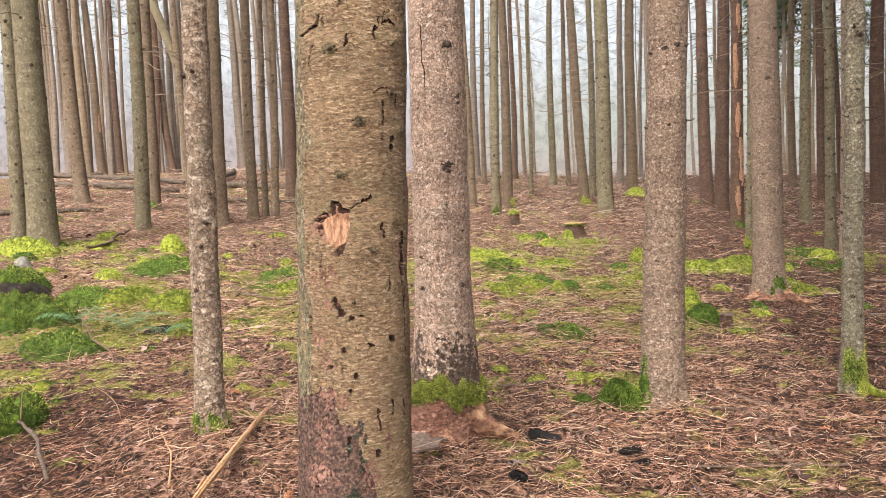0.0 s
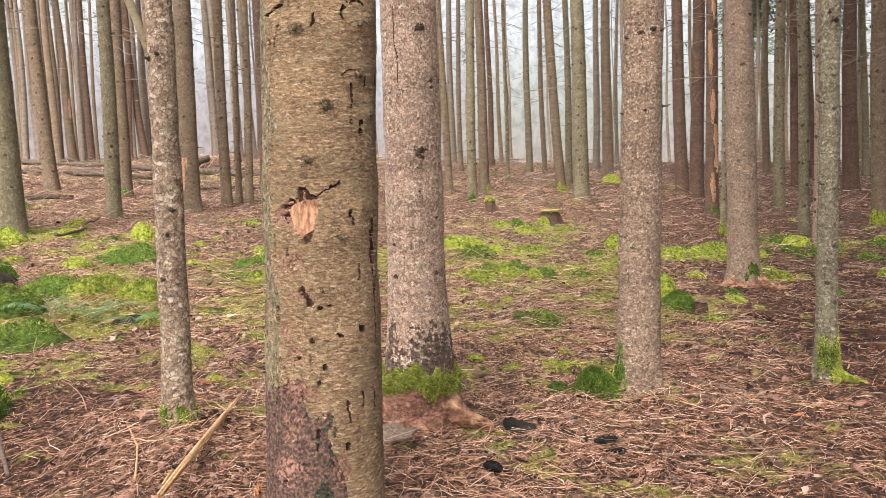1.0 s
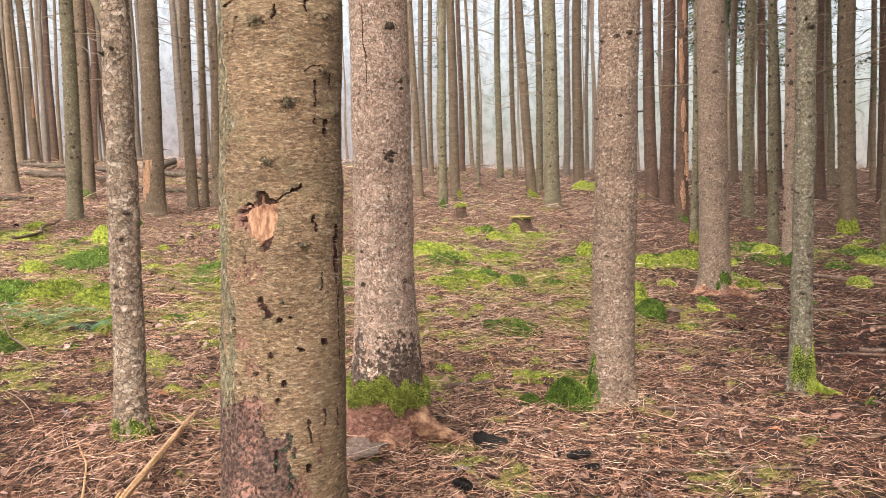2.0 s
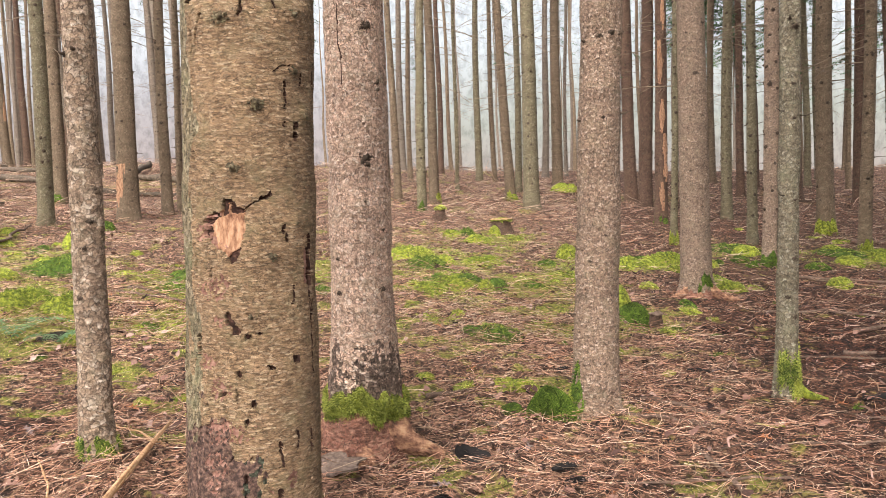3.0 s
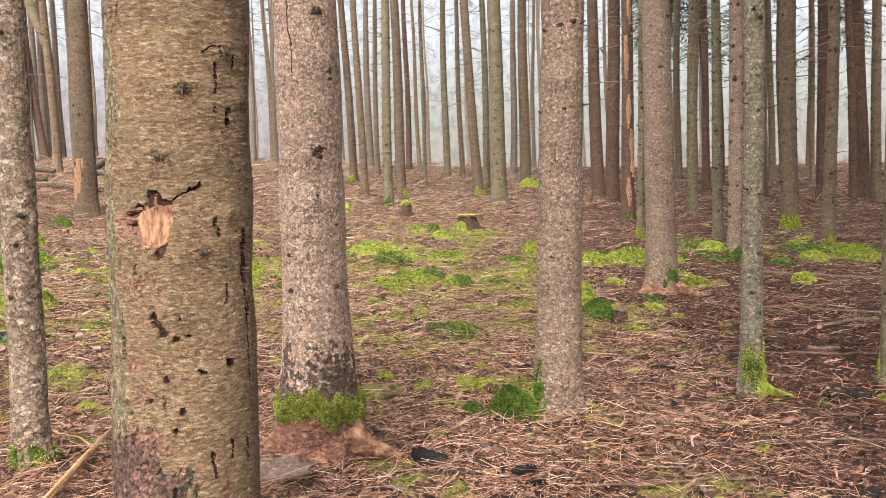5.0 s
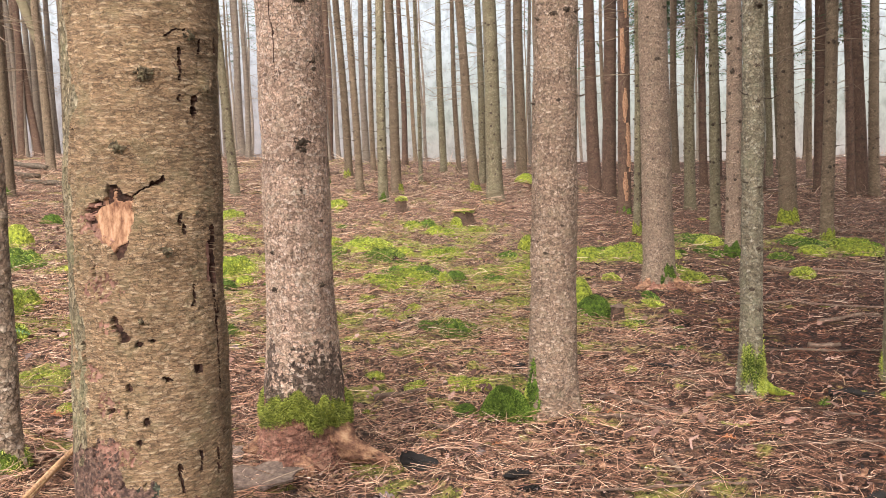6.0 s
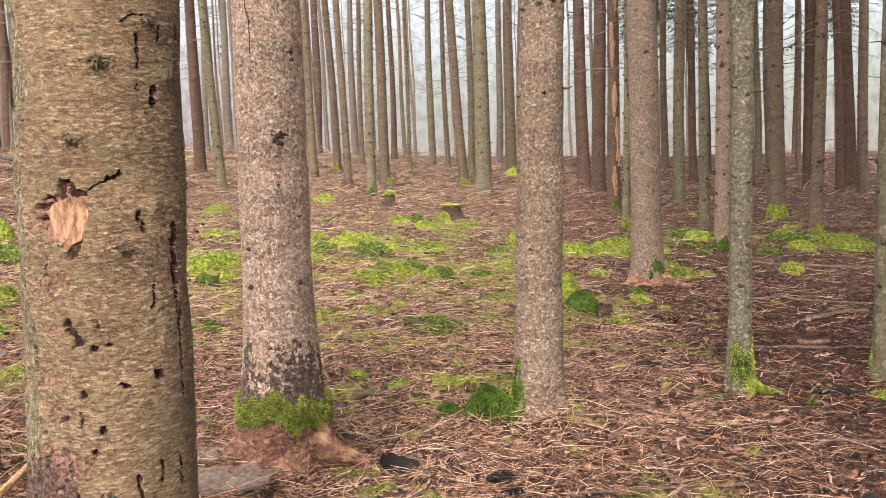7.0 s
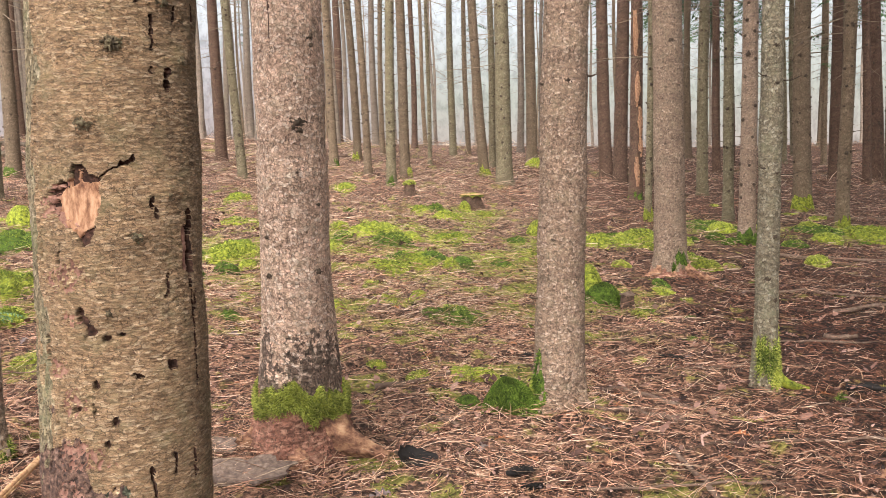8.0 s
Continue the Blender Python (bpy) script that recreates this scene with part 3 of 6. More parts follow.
def twig_pieces(rng, r, height, lean, sway, seed, lo, hi, count):
    out = []
    for _ in range(count):
        z = rng.uniform(lo, hi)
        a = rng.uniform(-math.pi, math.pi)
        rr = float(stem_radius(z, r, height, 0))
        p = axis_at(z, lean, sway, seed) + np.array([math.sin(a), -math.cos(a), 0]) * rr * 0.9
        length = rng.uniform(0.3, 1.5)
        droop = rng.uniform(-0.45, 0.15)
        pts, d = [p], np.array([math.sin(a), -math.cos(a), droop])
        for k in range(3):
            d = d + np.array([rng.uniform(-0.2, 0.2), rng.uniform(-0.2, 0.2), rng.uniform(-0.16, 0.1)])
            pts.append(pts[-1] + d * length / 3)
        w = rng.uniform(0.006, 0.012)
        out.append(tube(pts, [w, w * 0.75, w * 0.5, w * 0.2], 4))
        for k in (1, 2):
            if rng.random() < 0.75:
                e = d + np.array([rng.uniform(-0.9, 0.9), rng.uniform(-0.9, 0.9), rng.uniform(-0.5, 0.2)])
                out.append(tube([pts[k], pts[k] + e * length * 0.14, pts[k] + e * length * 0.3], [w * 0.5, w * 0.4, w * 0.15], 4))
    return out


def spray(rng, p, d, length, width):
    """A flat, feathered spray of needles along d."""
    side = np.cross(d, (0, 0, 1))
    side = side / (np.linalg.norm(side) + 1e-6)
    vs, fs = [], []
    for k in range(7):
        c = p + d * length * k / 7 + np.array([0, 0, -0.1 * (k / 7) ** 2 * length])
        for s in (-1, 1):
            tip = c + (side * s * width * (1.15 - k / 7) * rng.uniform(0.6, 1.1) + d * width * 0.7) + np.array([0, 0, rng.uniform(-0.35, 0.05) * width])
            n = len(vs)
            vs += [c, c + d * length * 0.09, tip]
            fs.append((n, n + 1, n + 2))
    return np.array(vs), np.array(fs)


def crown_mesh(seed, height, count=70, spread=1.0):
    rng = random.Random(seed)
    pieces = []
    for _ in range(count):
        k = rng.random() ** 0.8
        z = height * (0.55 + 0.44 * k)
        a = rng.uniform(0, 2 * math.pi)
        reach = (0.25 + 1.9 * (1 - k) * rng.uniform(0.6, 1.1)) * spread
        d = np.array([math.cos(a), math.sin(a), rng.uniform(-0.35, 0.1)])
        pieces.append(spray(rng, np.array([0, 0, z]) + d * 0.1, d, reach, 0.16 + 0.2 * reach))
    v, f = merged(pieces)
    return mesh_np("crown", v, f, smooth=False)


# crowns stay out of view: sparse ones pass light, DENSE is thickened for shade
CROWNS = [crown_mesh(s, 22.0, 60, 0.85) for s in (1, 2, 3)]
DENSE = crown_mesh(4, 22.0, 420, 1.35)
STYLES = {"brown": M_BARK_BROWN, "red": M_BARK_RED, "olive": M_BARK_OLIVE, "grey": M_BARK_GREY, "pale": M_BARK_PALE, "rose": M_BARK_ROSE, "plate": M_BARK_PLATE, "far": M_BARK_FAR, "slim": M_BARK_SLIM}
WORDS = {"brown": "tall brown spruce with small dead branch stubs", "red": "tall reddish-brown spruce with dark branch stubs",
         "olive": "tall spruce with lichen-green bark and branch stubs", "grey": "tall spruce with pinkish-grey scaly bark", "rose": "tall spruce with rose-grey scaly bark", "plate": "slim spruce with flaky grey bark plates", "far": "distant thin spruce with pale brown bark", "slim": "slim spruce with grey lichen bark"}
TREES = [0]


def collar(parent, r, height, lean, flare, lo, hi, material, frond, count, seed, turn=0.0, wide=math.pi, thick=0.022, roots=0, rseed=0, taper=0.0):
    """Moss round the foot of a stem, as a pad and its fronds."""
    rng = np.random.default_rng(seed)
    th = np.linspace(turn - wide, turn + wide, 61)
    zs = np.linspace(0, 1, 15)
    TH, K = np.meshgrid(th, zs)
    edge = fbm(TH * 2.5 + 30, TH * 0 + seed, seed, 3) - 0.5
    Z = lo + (hi - lo) * K + edge * (hi - lo) * 0.9
    rad = stem_radius(Z, r, height, flare)
    if roots:
        lobes = np.maximum(0, np.cos(roots * TH + rseed)) ** 2 + 0.5 * np.maximum(0, np.cos((roots + 2) * TH + 2.3 * rseed)) ** 3
        rad = rad + r * 0.75 * flare * lobes * np.exp(-np.maximum(Z, 0) / 0.11)
    fade = np.sin(np.clip(K, 0, 1) * math.pi) ** 0.5 * np.clip((wide - abs(TH - turn)) / 0.25, 0, 1) ** 0.5
    if wide >= math.pi:
        fade = np.sin(np.clip(K, 0, 1) * math.pi) ** 0.5
    if taper:
        fade = fade * np.clip((wide * (1 - taper * K) - abs(TH - turn)) / 0.25, 0, 1) ** 0.5
    gap = smooth01(0.22, 0.36, fbm(TH * 4 + 9, Z * 14, seed + 3, 3))
    rad = rad - 0.012 + (thick + 0.02 * (fbm(TH * 8 + 40, Z * 30, seed + 5, 3) - 0.3)) * fade * gap
    v = np.stack([lean[0] * Z + rad * np.sin(TH), lean[1] * Z - rad * np.cos(TH), Z], -1)
    idx = np.arange(TH.size).reshape(TH.shape)
    q = np.stack([idx[:-1, :-1], idx[:-1, 1:], idx[1:, 1:], idx[1:, :-1]], -1).reshape(-1, 4)
    pad = part("moss_collar", mesh_np("moss_collar", v.reshape(-1, 3), q), material, parent, "green moss round the foot of the trunk")
    n = int(count * 2.4)
    i = rng.integers(1, 14, n)
    j = rng.integers(0, 60, n)
    base = v[i, j] + (v[i, j + 1] - v[i, j]) * rng.random((n, 1))
    out = np.stack([np.sin(TH[i, j]), -np.cos(TH[i, j]), np.zeros(n)], -1)
    keep = (fade * gap)[i, j] > 0.35
    fronds_at(pad, base[keep], out[keep] + np.array([0, 0, -0.3]), 0.017, 0.0016, frond, rng)


def fronds_at(parent, base, normal, length, width, material, rng, name="moss_frond"):
    n = len(base)
    jitter = rng.normal(0, 0.55, (n, 3))
    d = normal + jitter
    d /= np.linalg.norm(d, axis=1)[:, None]
    s = np.cross(d, rng.normal(0, 1, (n, 3)))
    s /= np.linalg.norm(s, axis=1)[:, None]
    ln = length * rng.uniform(0.5, 1.3, (n, 1))
    v = np.stack([base - s * width - d * 0.004, base + s * width - d * 0.004, base + d * ln * 0.6 + s * width * 0.8, base + d * ln], 1)
    f = np.arange(n * 4).reshape(n, 4)
    return part(name, mesh_np(name, v.reshape(-1, 3), f, smooth=False), material, parent, kind="stuff")


def spruce(x, y, r, lean, style="brown", foot="", lean_y=0.0, stubs=26, twigs=14, height=22.0, crown=True, label="", green=0):
    """A slim forest spruce: stem, stubs, dead twigs and a high crown."""
    TREES[0] += 1
    seed = TREES[0]
    rng = random.Random(seed)
    z0 = float(rise(x, y)) - 0.02
    far = math.hypot(x, y)
    sway = 0.012 + 0.0006 * far
    tree = holder("spruce_tree", x, y, z0, label or WORDS[style] + (", mossy foot" if foot else ""), "tree", "spruces of the forest")
    flare = 0.26
    levels = np.concatenate([[-0.25, -0.1], np.linspace(0, 0.6, 10), np.linspace(0.8, 11, 34), [13, 16, 19, height]])
    sides = 28 if far < 17 else 16
    v, uv, q, TH, Z = stem_grid(r, height, (lean, lean_y), flare, sides, levels, 4, seed, sway, far_relief(seed, r))
    vv, ff, uu = pick(v, uv, q.reshape(-1, 4))
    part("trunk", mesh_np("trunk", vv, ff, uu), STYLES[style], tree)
    if stubs:
        sv, sf = merged(stub_pieces(rng, r, height, (lean, lean_y), sway, seed, 0.5, 8.5, stubs * 3, flare))
        part("branch_stub", mesh_np("branch_stub", sv, sf), M_STUB, tree, "dark broken branch stubs", "stuff")
    if twigs:
        tv, tf = merged(twig_pieces(rng, r, height, (lean, lean_y), sway, seed, 2.6, 11, twigs * 2))
        part("dead_branch", mesh_np("dead_branch", tv, tf), M_DEADTWIG, tree, "thin dead grey branches", "stuff")
    if green:
        gv, gf = merged([spray(rng, axis_at(z, (lean, lean_y), sway, seed), np.array([math.sin(a), -math.cos(a), rng.uniform(-0.5, 0.0)]), rng.uniform(0.5, 1.4), rng.uniform(0.14, 0.3))
                         for z, a in ((rng.uniform(3.0, 10), rng.uniform(-math.pi, math.pi)) for _ in range(green))])
        part("needle_branch", mesh_np("needle_branch", gv, gf, smooth=False), M_NEEDLE, tree, "sparse green needle branches", "stuff")
    if crown:
        # spruces on the right take the dense crown, to shade that side
        c = part("crown", DENSE if crown == "dense" or x > 0.5 + 0.25 * abs(y) else CROWNS[seed % 3], M_NEEDLE, tree, "dark green needle crown")
        c.matrix_local = Matrix.Shear("XY", 4, (lean, lean_y))
        c.rotation_euler[2] += seed * 1.7
    if foot:
        m = (M_MOSS, M_FROND) if foot == "yellow" else (M_MOSS_DEEP, M_FROND_DEEP)
        collar(tree, r, height, (lean, lean_y), flare, -0.02, 0.2 if far < 16 else 0.26, *m, 700, seed, thick=0.02, roots=4, rseed=seed, turn=rng.uniform(-0.8, 0.8), wide=rng.uniform(1.0, 1.7))
    return tree


# ---- the big scarred trunk in front ----
NEAR_R = 0.2
SCAR = [(-0.12, 1.504), (-0.016, 1.5), (0.047, 1.478), (0.164, 1.474), (0.163, 1.431), (0.151, 1.397), (0.093, 1.363), (0.034, 1.33), (-0.051, 1.314),
        (-0.11, 1.337), (-0.202, 1.355), (-0.375, 1.379), (-0.461, 1.406), (-0.46, 1.445), (-0.338, 1.463), (-0.194, 1.467), (-0.133, 1.476)]
NOTCH = [(-0.134, 1.51), (-0.009, 1.503), (0.047, 1.48), (0.184, 1.479), (0.176, 1.468), (0.057, 1.459), (-0.064, 1.465), (-0.166, 1.456), (-0.148, 1.473)]
RIM = [(-0.179, 1.47), (-0.312, 1.468), (-0.462, 1.455), (-0.493, 1.413), (-0.384, 1.376), (-0.27, 1.368), (-0.34, 1.399), (-0.35, 1.427), (-0.309, 1.444), (-0.181, 1.453)]
TIP = [(0.119, 1.366), (0.053, 1.327), (-0.051, 1.31), (-0.108, 1.337), (-0.002, 1.354)]


def inside(poly, x, y):
    hit = np.zeros(np.shape(x), bool)
    for (x0, y0), (x1, y1) in zip(poly, poly[1:] + poly[:1]):
        cross = ((y0 > y) != (y1 > y)) & (x < (x1 - x0) * (y - y0) / (y1 - y0 + 1e-12) + x0)
        hit ^= cross
    return hit


def line_gap(TH, Z, path, scale):
    """Distance in metres over the bark from a broken line of (angle, height)."""
    best = np.full(np.shape(TH), 9.0)
    for (a0, z0), (a1, z1) in zip(path, path[1:]):
        ax, az, bx, bz = a0 * scale, z0, a1 * scale, z1
        px, pz = TH * scale - ax, Z - az
        dx, dz = bx - ax, bz - az
        t = np.clip((px * dx + pz * dz) / (dx * dx + dz * dz + 1e-12), 0, 1)
        best = np.minimum(best, np.hypot(px - t * dx, pz - t * dz))
    return best


HOLES = ((-0.1, 1.165, 0.012, 0.011), (-0.06, 1.145, 0.013, 0.014), (0.0, 1.122, 0.016, 0.016), (0.19, 1.104, 0.009, 0.008), (0.341, 1.112, 0.007, 0.006),
         (0.93, 1.02, 0.013, 0.016), (-0.645, 1.09, 0.011, 0.022), (-0.658, 1.045, 0.012, 0.024), (1.015, 1.714, 0.01, 0.012), (0.999, 1.685, 0.008, 0.016),
         (-0.207, 0.935, 0.01, 0.007), (0.053, 0.992, 0.006, 0.014), (0.242, 0.902, 0.006, 0.014), (0.152, 0.849, 0.006, 0.012), (0.79, 1.385, 0.0035, 0.014),
         (0.52, 1.512, 0.006, 0.006), (0.4, 1.505, 0.005, 0.005), (0.13, 0.68, 0.007, 0.016), (0.62, 0.62, 0.008, 0.018), (-0.7, 0.6, 0.006, 0.015))
CRACKS = (([(0.138, 1.473), (0.211, 1.482), (0.309, 1.494), (0.4, 1.501), (0.459, 1.503), (0.534, 1.521)], 0.0032), ([(1.262, 1.385), (1.27, 1.33), (1.285, 1.262), (1.3, 1.2)], 0.010),
          ([(1.3, 1.2), (1.31, 1.14), (1.33, 1.07), (1.33, 0.95)], 0.0035), ([(-0.88, 1.56), (-0.86, 1.525), (-0.9, 1.49)], 0.004), ([(-0.652, 1.33), (-0.64, 1.3), (-0.66, 1.27)], 0.004),
          ([(-0.352, 1.33), (-0.35, 1.305), (-0.37, 1.28)], 0.004), ([(-0.95, 0.99), (-0.96, 0.93)], 0.004), ([(-0.472, 0.9), (-0.46, 0.85), (-0.49, 0.8)], 0.005),
          ([(-1.08, 0.78), (-1.1, 0.72), (-1.07, 0.6)], 0.007), ([(-0.741, 1.7), (-0.75, 1.66)], 0.005), ([(-1.18, 1.82), (-1.19, 1.74)], 0.006),
          ([(-0.9, 2.075), (-0.75, 2.07), (-0.6, 2.09), (-0.42, 2.1), (-0.37, 2.13)], 0.009), ([(-0.5, 2.03), (-0.56, 1.99), (-0.6, 1.95)], 0.005),
          ([(0.62, 1.87), (0.75, 1.885), (0.88, 1.885)], 0.0014), ([(0.8, 2.1), (0.95, 2.12), (1.1, 2.1)], 0.004), ([(0.74, 1.42), (0.75, 1.4)], 0.005),
          ([(0.9, 0.8), (0.91, 0.75)], 0.005), ([(1.2, 0.8), (1.22, 0.72)], 0.006), ([(0.8, 1.84), (0.81, 1.76)], 0.003), ([(0.63, 0.78), (0.64, 0.7)], 0.005))
PEELS = ((-0.3, 1.25, 0.034, 0.02), (-0.45, 1.245, 0.018, 0.014), (-0.49, 1.41, 0.016, 0.02), (-0.32, 0.94, 0.01, 0.018), (-0.17, 0.82, 0.04, 0.02), (-0.237, 1.149, 0.012, 0.012), (-0.492, 1.029, 0.022, 0.014), (-0.265, 0.945, 0.018, 0.02),
         (-0.273, 0.819, 0.026, 0.02), (-0.344, 0.717, 0.032, 0.036), (-0.373, 0.657, 0.022, 0.025), (-0.45, 0.545, 0.06, 0.05), (0.5, 0.56, 0.03, 0.05), (0.8, 0.66, 0.014, 0.02))


def bark_slits():
    """Short upright slits where scales part, most on the weathered flank."""
    rng = random.Random(19)
    out = []
    for k in range(190):
        a = rng.uniform(-1.7, -0.62) if k % 9 else rng.uniform(-0.5, 1.9)
        z, ln = rng.uniform(0.3, 2.25), rng.uniform(0.008, 0.055) * (1.0 if a > -0.45 else 1.5)
        out.append(([(a, z), (a + rng.uniform(-0.04, 0.04), z + ln * 0.5), (a + rng.uniform(-0.05, 0.05), z + ln)], rng.uniform(0.0012, 0.0036)))
    return out


SLITS = bark_slits()


def near_parts(TH, Z):
    """Which kind of surface lies at each place of the scarred trunk: 0 bark, 1 bare wood, 2 hollow, 3 pink inner bark, 4 damp foot, 5 lichen, 6 weathered flank."""
    wob_t = TH + (fbm(TH * 14, Z * 60, 61, 4) - 0.5) * 0.075
    wob_z = Z + (fbm(TH * 14 + 90, Z * 60, 65, 4) - 0.5) * 0.016
    kind = np.zeros(TH.shape, int)
    foot = 0.7 + 0.1 * smooth01(0.2, -0.3, TH) + (fbm(TH * 5 + 11, Z * 14, 67, 5) - 0.5) * 0.4 - 0.5 * smooth01(0.35, 0.75, TH)
    kind[Z < foot] = 4
    kind[(kind == 4) & (TH > 0.05) & (fbm(TH * 9 + 3, Z * 26, 69, 3) > 0.5)] = 5
    kind[(kind == 0) & (TH < -0.78 + 0.3 * smooth01(1.1, 0.7, Z) + (fbm(TH * 3 + 5, Z * 7, 73, 4) - 0.5) * 0.7)] = 6
    for a, z, w, h in PEELS:
        d = np.hypot((wob_t - a) * NEAR_R / w, (wob_z - z) / h) / (1.7 if z > 0.75 else 1.1) + (fbm(TH * 22 + 9, Z * 110, 87, 3) - 0.5) * 1.5
        kind[(d < 1) & (fbm(TH * 30, Z * 110, 71, 3) > 0.45)] = 3
    kind[inside(SCAR, wob_t, wob_z)] = 1
    kind[(kind == 1) & (line_gap(wob_t, wob_z, SCAR[10:14], NEAR_R) < 0.02) & (fbm(TH * 20, Z * 70, 75, 2) > 0.4)] = 3
    torn = fbm(TH * 16 + 31, Z * 70, 85, 3)
    kind[inside(RIM, wob_t, wob_z)] = 3
    kind[inside(RIM, wob_t, wob_z) & (torn > 0.47)] = 2
    kind[inside(NOTCH, wob_t, wob_z) & (torn > 0.36)] = 2
    kind[inside(TIP, wob_t, wob_z)] = 2
    for a, z, w, h in HOLES:
        kind[np.hypot((wob_t - a) * NEAR_R / w, (wob_z - z) / h) < 1] = 2
    for path, w in SLITS:
        kind[line_gap(wob_t, wob_z, path, NEAR_R) < w * (0.4 + vnoise(TH * 6, Z * 30, 79))] = 2
    for path, w in CRACKS:
        kind[line_gap(wob_t, wob_z, path, NEAR_R) < w * (0.35 + 0.8 * vnoise(TH * 6, Z * 25, 77))] = 2
    kind[(line_gap(wob_t, wob_z, [(1.2, 1.345), (1.215, 1.25)], NEAR_R) < 0.011) & (kind == 0)] = 3
    return kind


KNOTS = ((-0.142, 2.018, 0.03, 1), (0.948, 2.033, 0.028, 1), (0.939, 1.874, 0.02, 0), (0.362, 1.774, 0.026, 0), (1.228, 1.745, 0.017, 0), (0.018, 1.596, 0.024, 1),
         (0.928, 1.427, 0.015, 1), (0.526, 1.333, 0.022, 1), (0.229, 1.162, 0.022, 1))


def near_relief(TH, Z):
    s = TH * NEAR_R
    warp = (fbm(s * 30, Z * 30, 83, 3) - 0.5) * 0.03
    f1, f2, cell, drop = worley((s + warp) / 0.019, (Z + warp * 0.5) / 0.009, 91, lap=True)
    scales = (cell - 0.4) * 0.0014 - drop * 0.0012
    g1, g2, plate = worley((s + 2 * warp) / 0.06, (Z + 2 * warp) / 0.07, 95)
    plates = (plate - 0.5) * 0.002
    d = scales + plates + (fbm(s * 7, Z * 4, 99, 4) - 0.5) * 0.02 + (fbm(s * 60, Z * 150, 103, 3) - 0.5) * 0.0022
    d = d - 0.005 * smooth01(0.55, 0.66, fbm(s * 45, Z * 9, 107, 3)) * smooth01(-0.3, -0.9, TH)
    for a, z, r, _ in KNOTS:
        ds, dz = (TH - a) * NEAR_R, Z - z
        rr = np.hypot(ds / 1.6, dz) * (0.75 + 0.5 * fbm(TH * 12, Z * 60, 111, 2))
        d = d + 0.009 * np.exp(-(rr / r) ** 2) + 0.012 * (fbm(s * 110, Z * 130, 113, 3) - 0.5) * np.exp(-(rr / r / 1.2) ** 2)
        arch = dz - 0.014 + 7 * ds * ds + 0.006 * (fbm(s * 60, Z * 20, 115, 2) - 0.5)
        d = d + 0.004 * (arch > 0) * np.exp(-np.abs(arch) / 0.008) * np.exp(-(ds / 0.05) ** 2)
    kind = near_parts(TH, Z)
    d = np.where(kind == 1, (fbm(s * 200, Z * 40, 117, 3) - 0.5) * 0.006 + (fbm(s * 7, Z * 4, 99, 4) - 0.5) * 0.02, d)
    d = d - 0.009 * (kind == 1) - 0.016 * (kind == 2) - 0.004 * (kind == 3)
    return d


def patches(mask, least):
    """The connected patches of a mask that have at least so many cells."""
    left = {(int(i), int(j)) for i, j in zip(*np.nonzero(mask))}
    out = []
    while left:
        todo, spot = [left.pop()], []
        while todo:
            i, j = todo.pop()
            spot.append((i, j))
            for step in ((i + 1, j), (i - 1, j), (i, j + 1), (i, j - 1)):
                if step in left:
                    left.remove(step)
                    todo.append(step)
        if len(spot) >= least:
            m = np.zeros(mask.shape, bool)
            m[tuple(np.array(spot).T)] = True
            out.append(m)
    return out


def rough_knot(tree, c, a, r, rng, stub, material=M_KNOT, label="dark branch knot with grey-green lichen"):
    """A broken, scaly branch scar of small splinters round c."""
    out = np.array([math.sin(a), -math.cos(a), 0.0])
    side = np.array([math.cos(a), math.sin(a), 0.0])
    up = np.array([0, 0, 1.0])
    shards = []
    for k in range(52):
        q0 = 0.85 * rng.random() ** 0.6
        b = rng.uniform(0, 2 * math.pi)
        p = c + side * math.cos(b) * q0 * r * 0.95 + up * math.sin(b) * q0 * r * 0.62 + out * (0.3 * r * (1 - q0) - 0.15 * r)
        d = side * math.cos(b) * 0.8 + up * (math.sin(b) * 0.8 - 0.2) + out * rng.uniform(0.0, 0.45) + rng.normal(0, 0.25, 3)
        d = d / np.linalg.norm(d) * rng.uniform(0.14, 0.34) * r
        w = rng.uniform(0.09, 0.19) * r
        shards.append(tube([p - d * 0.3, p + d * 0.5, p + d], [w, w * 0.9, w * 0.3], 4))
    if stub:
        shards.append(tube([c - out * 0.01, c + out * stub * 0.5, c + out * stub + up * stub * 0.2], [r * 0.4, r * 0.32, r * 0.16], 8))
    vv, ff = merged(shards)
    part("knot", mesh_np("knot", vv, ff, smooth=False), material, tree, label)


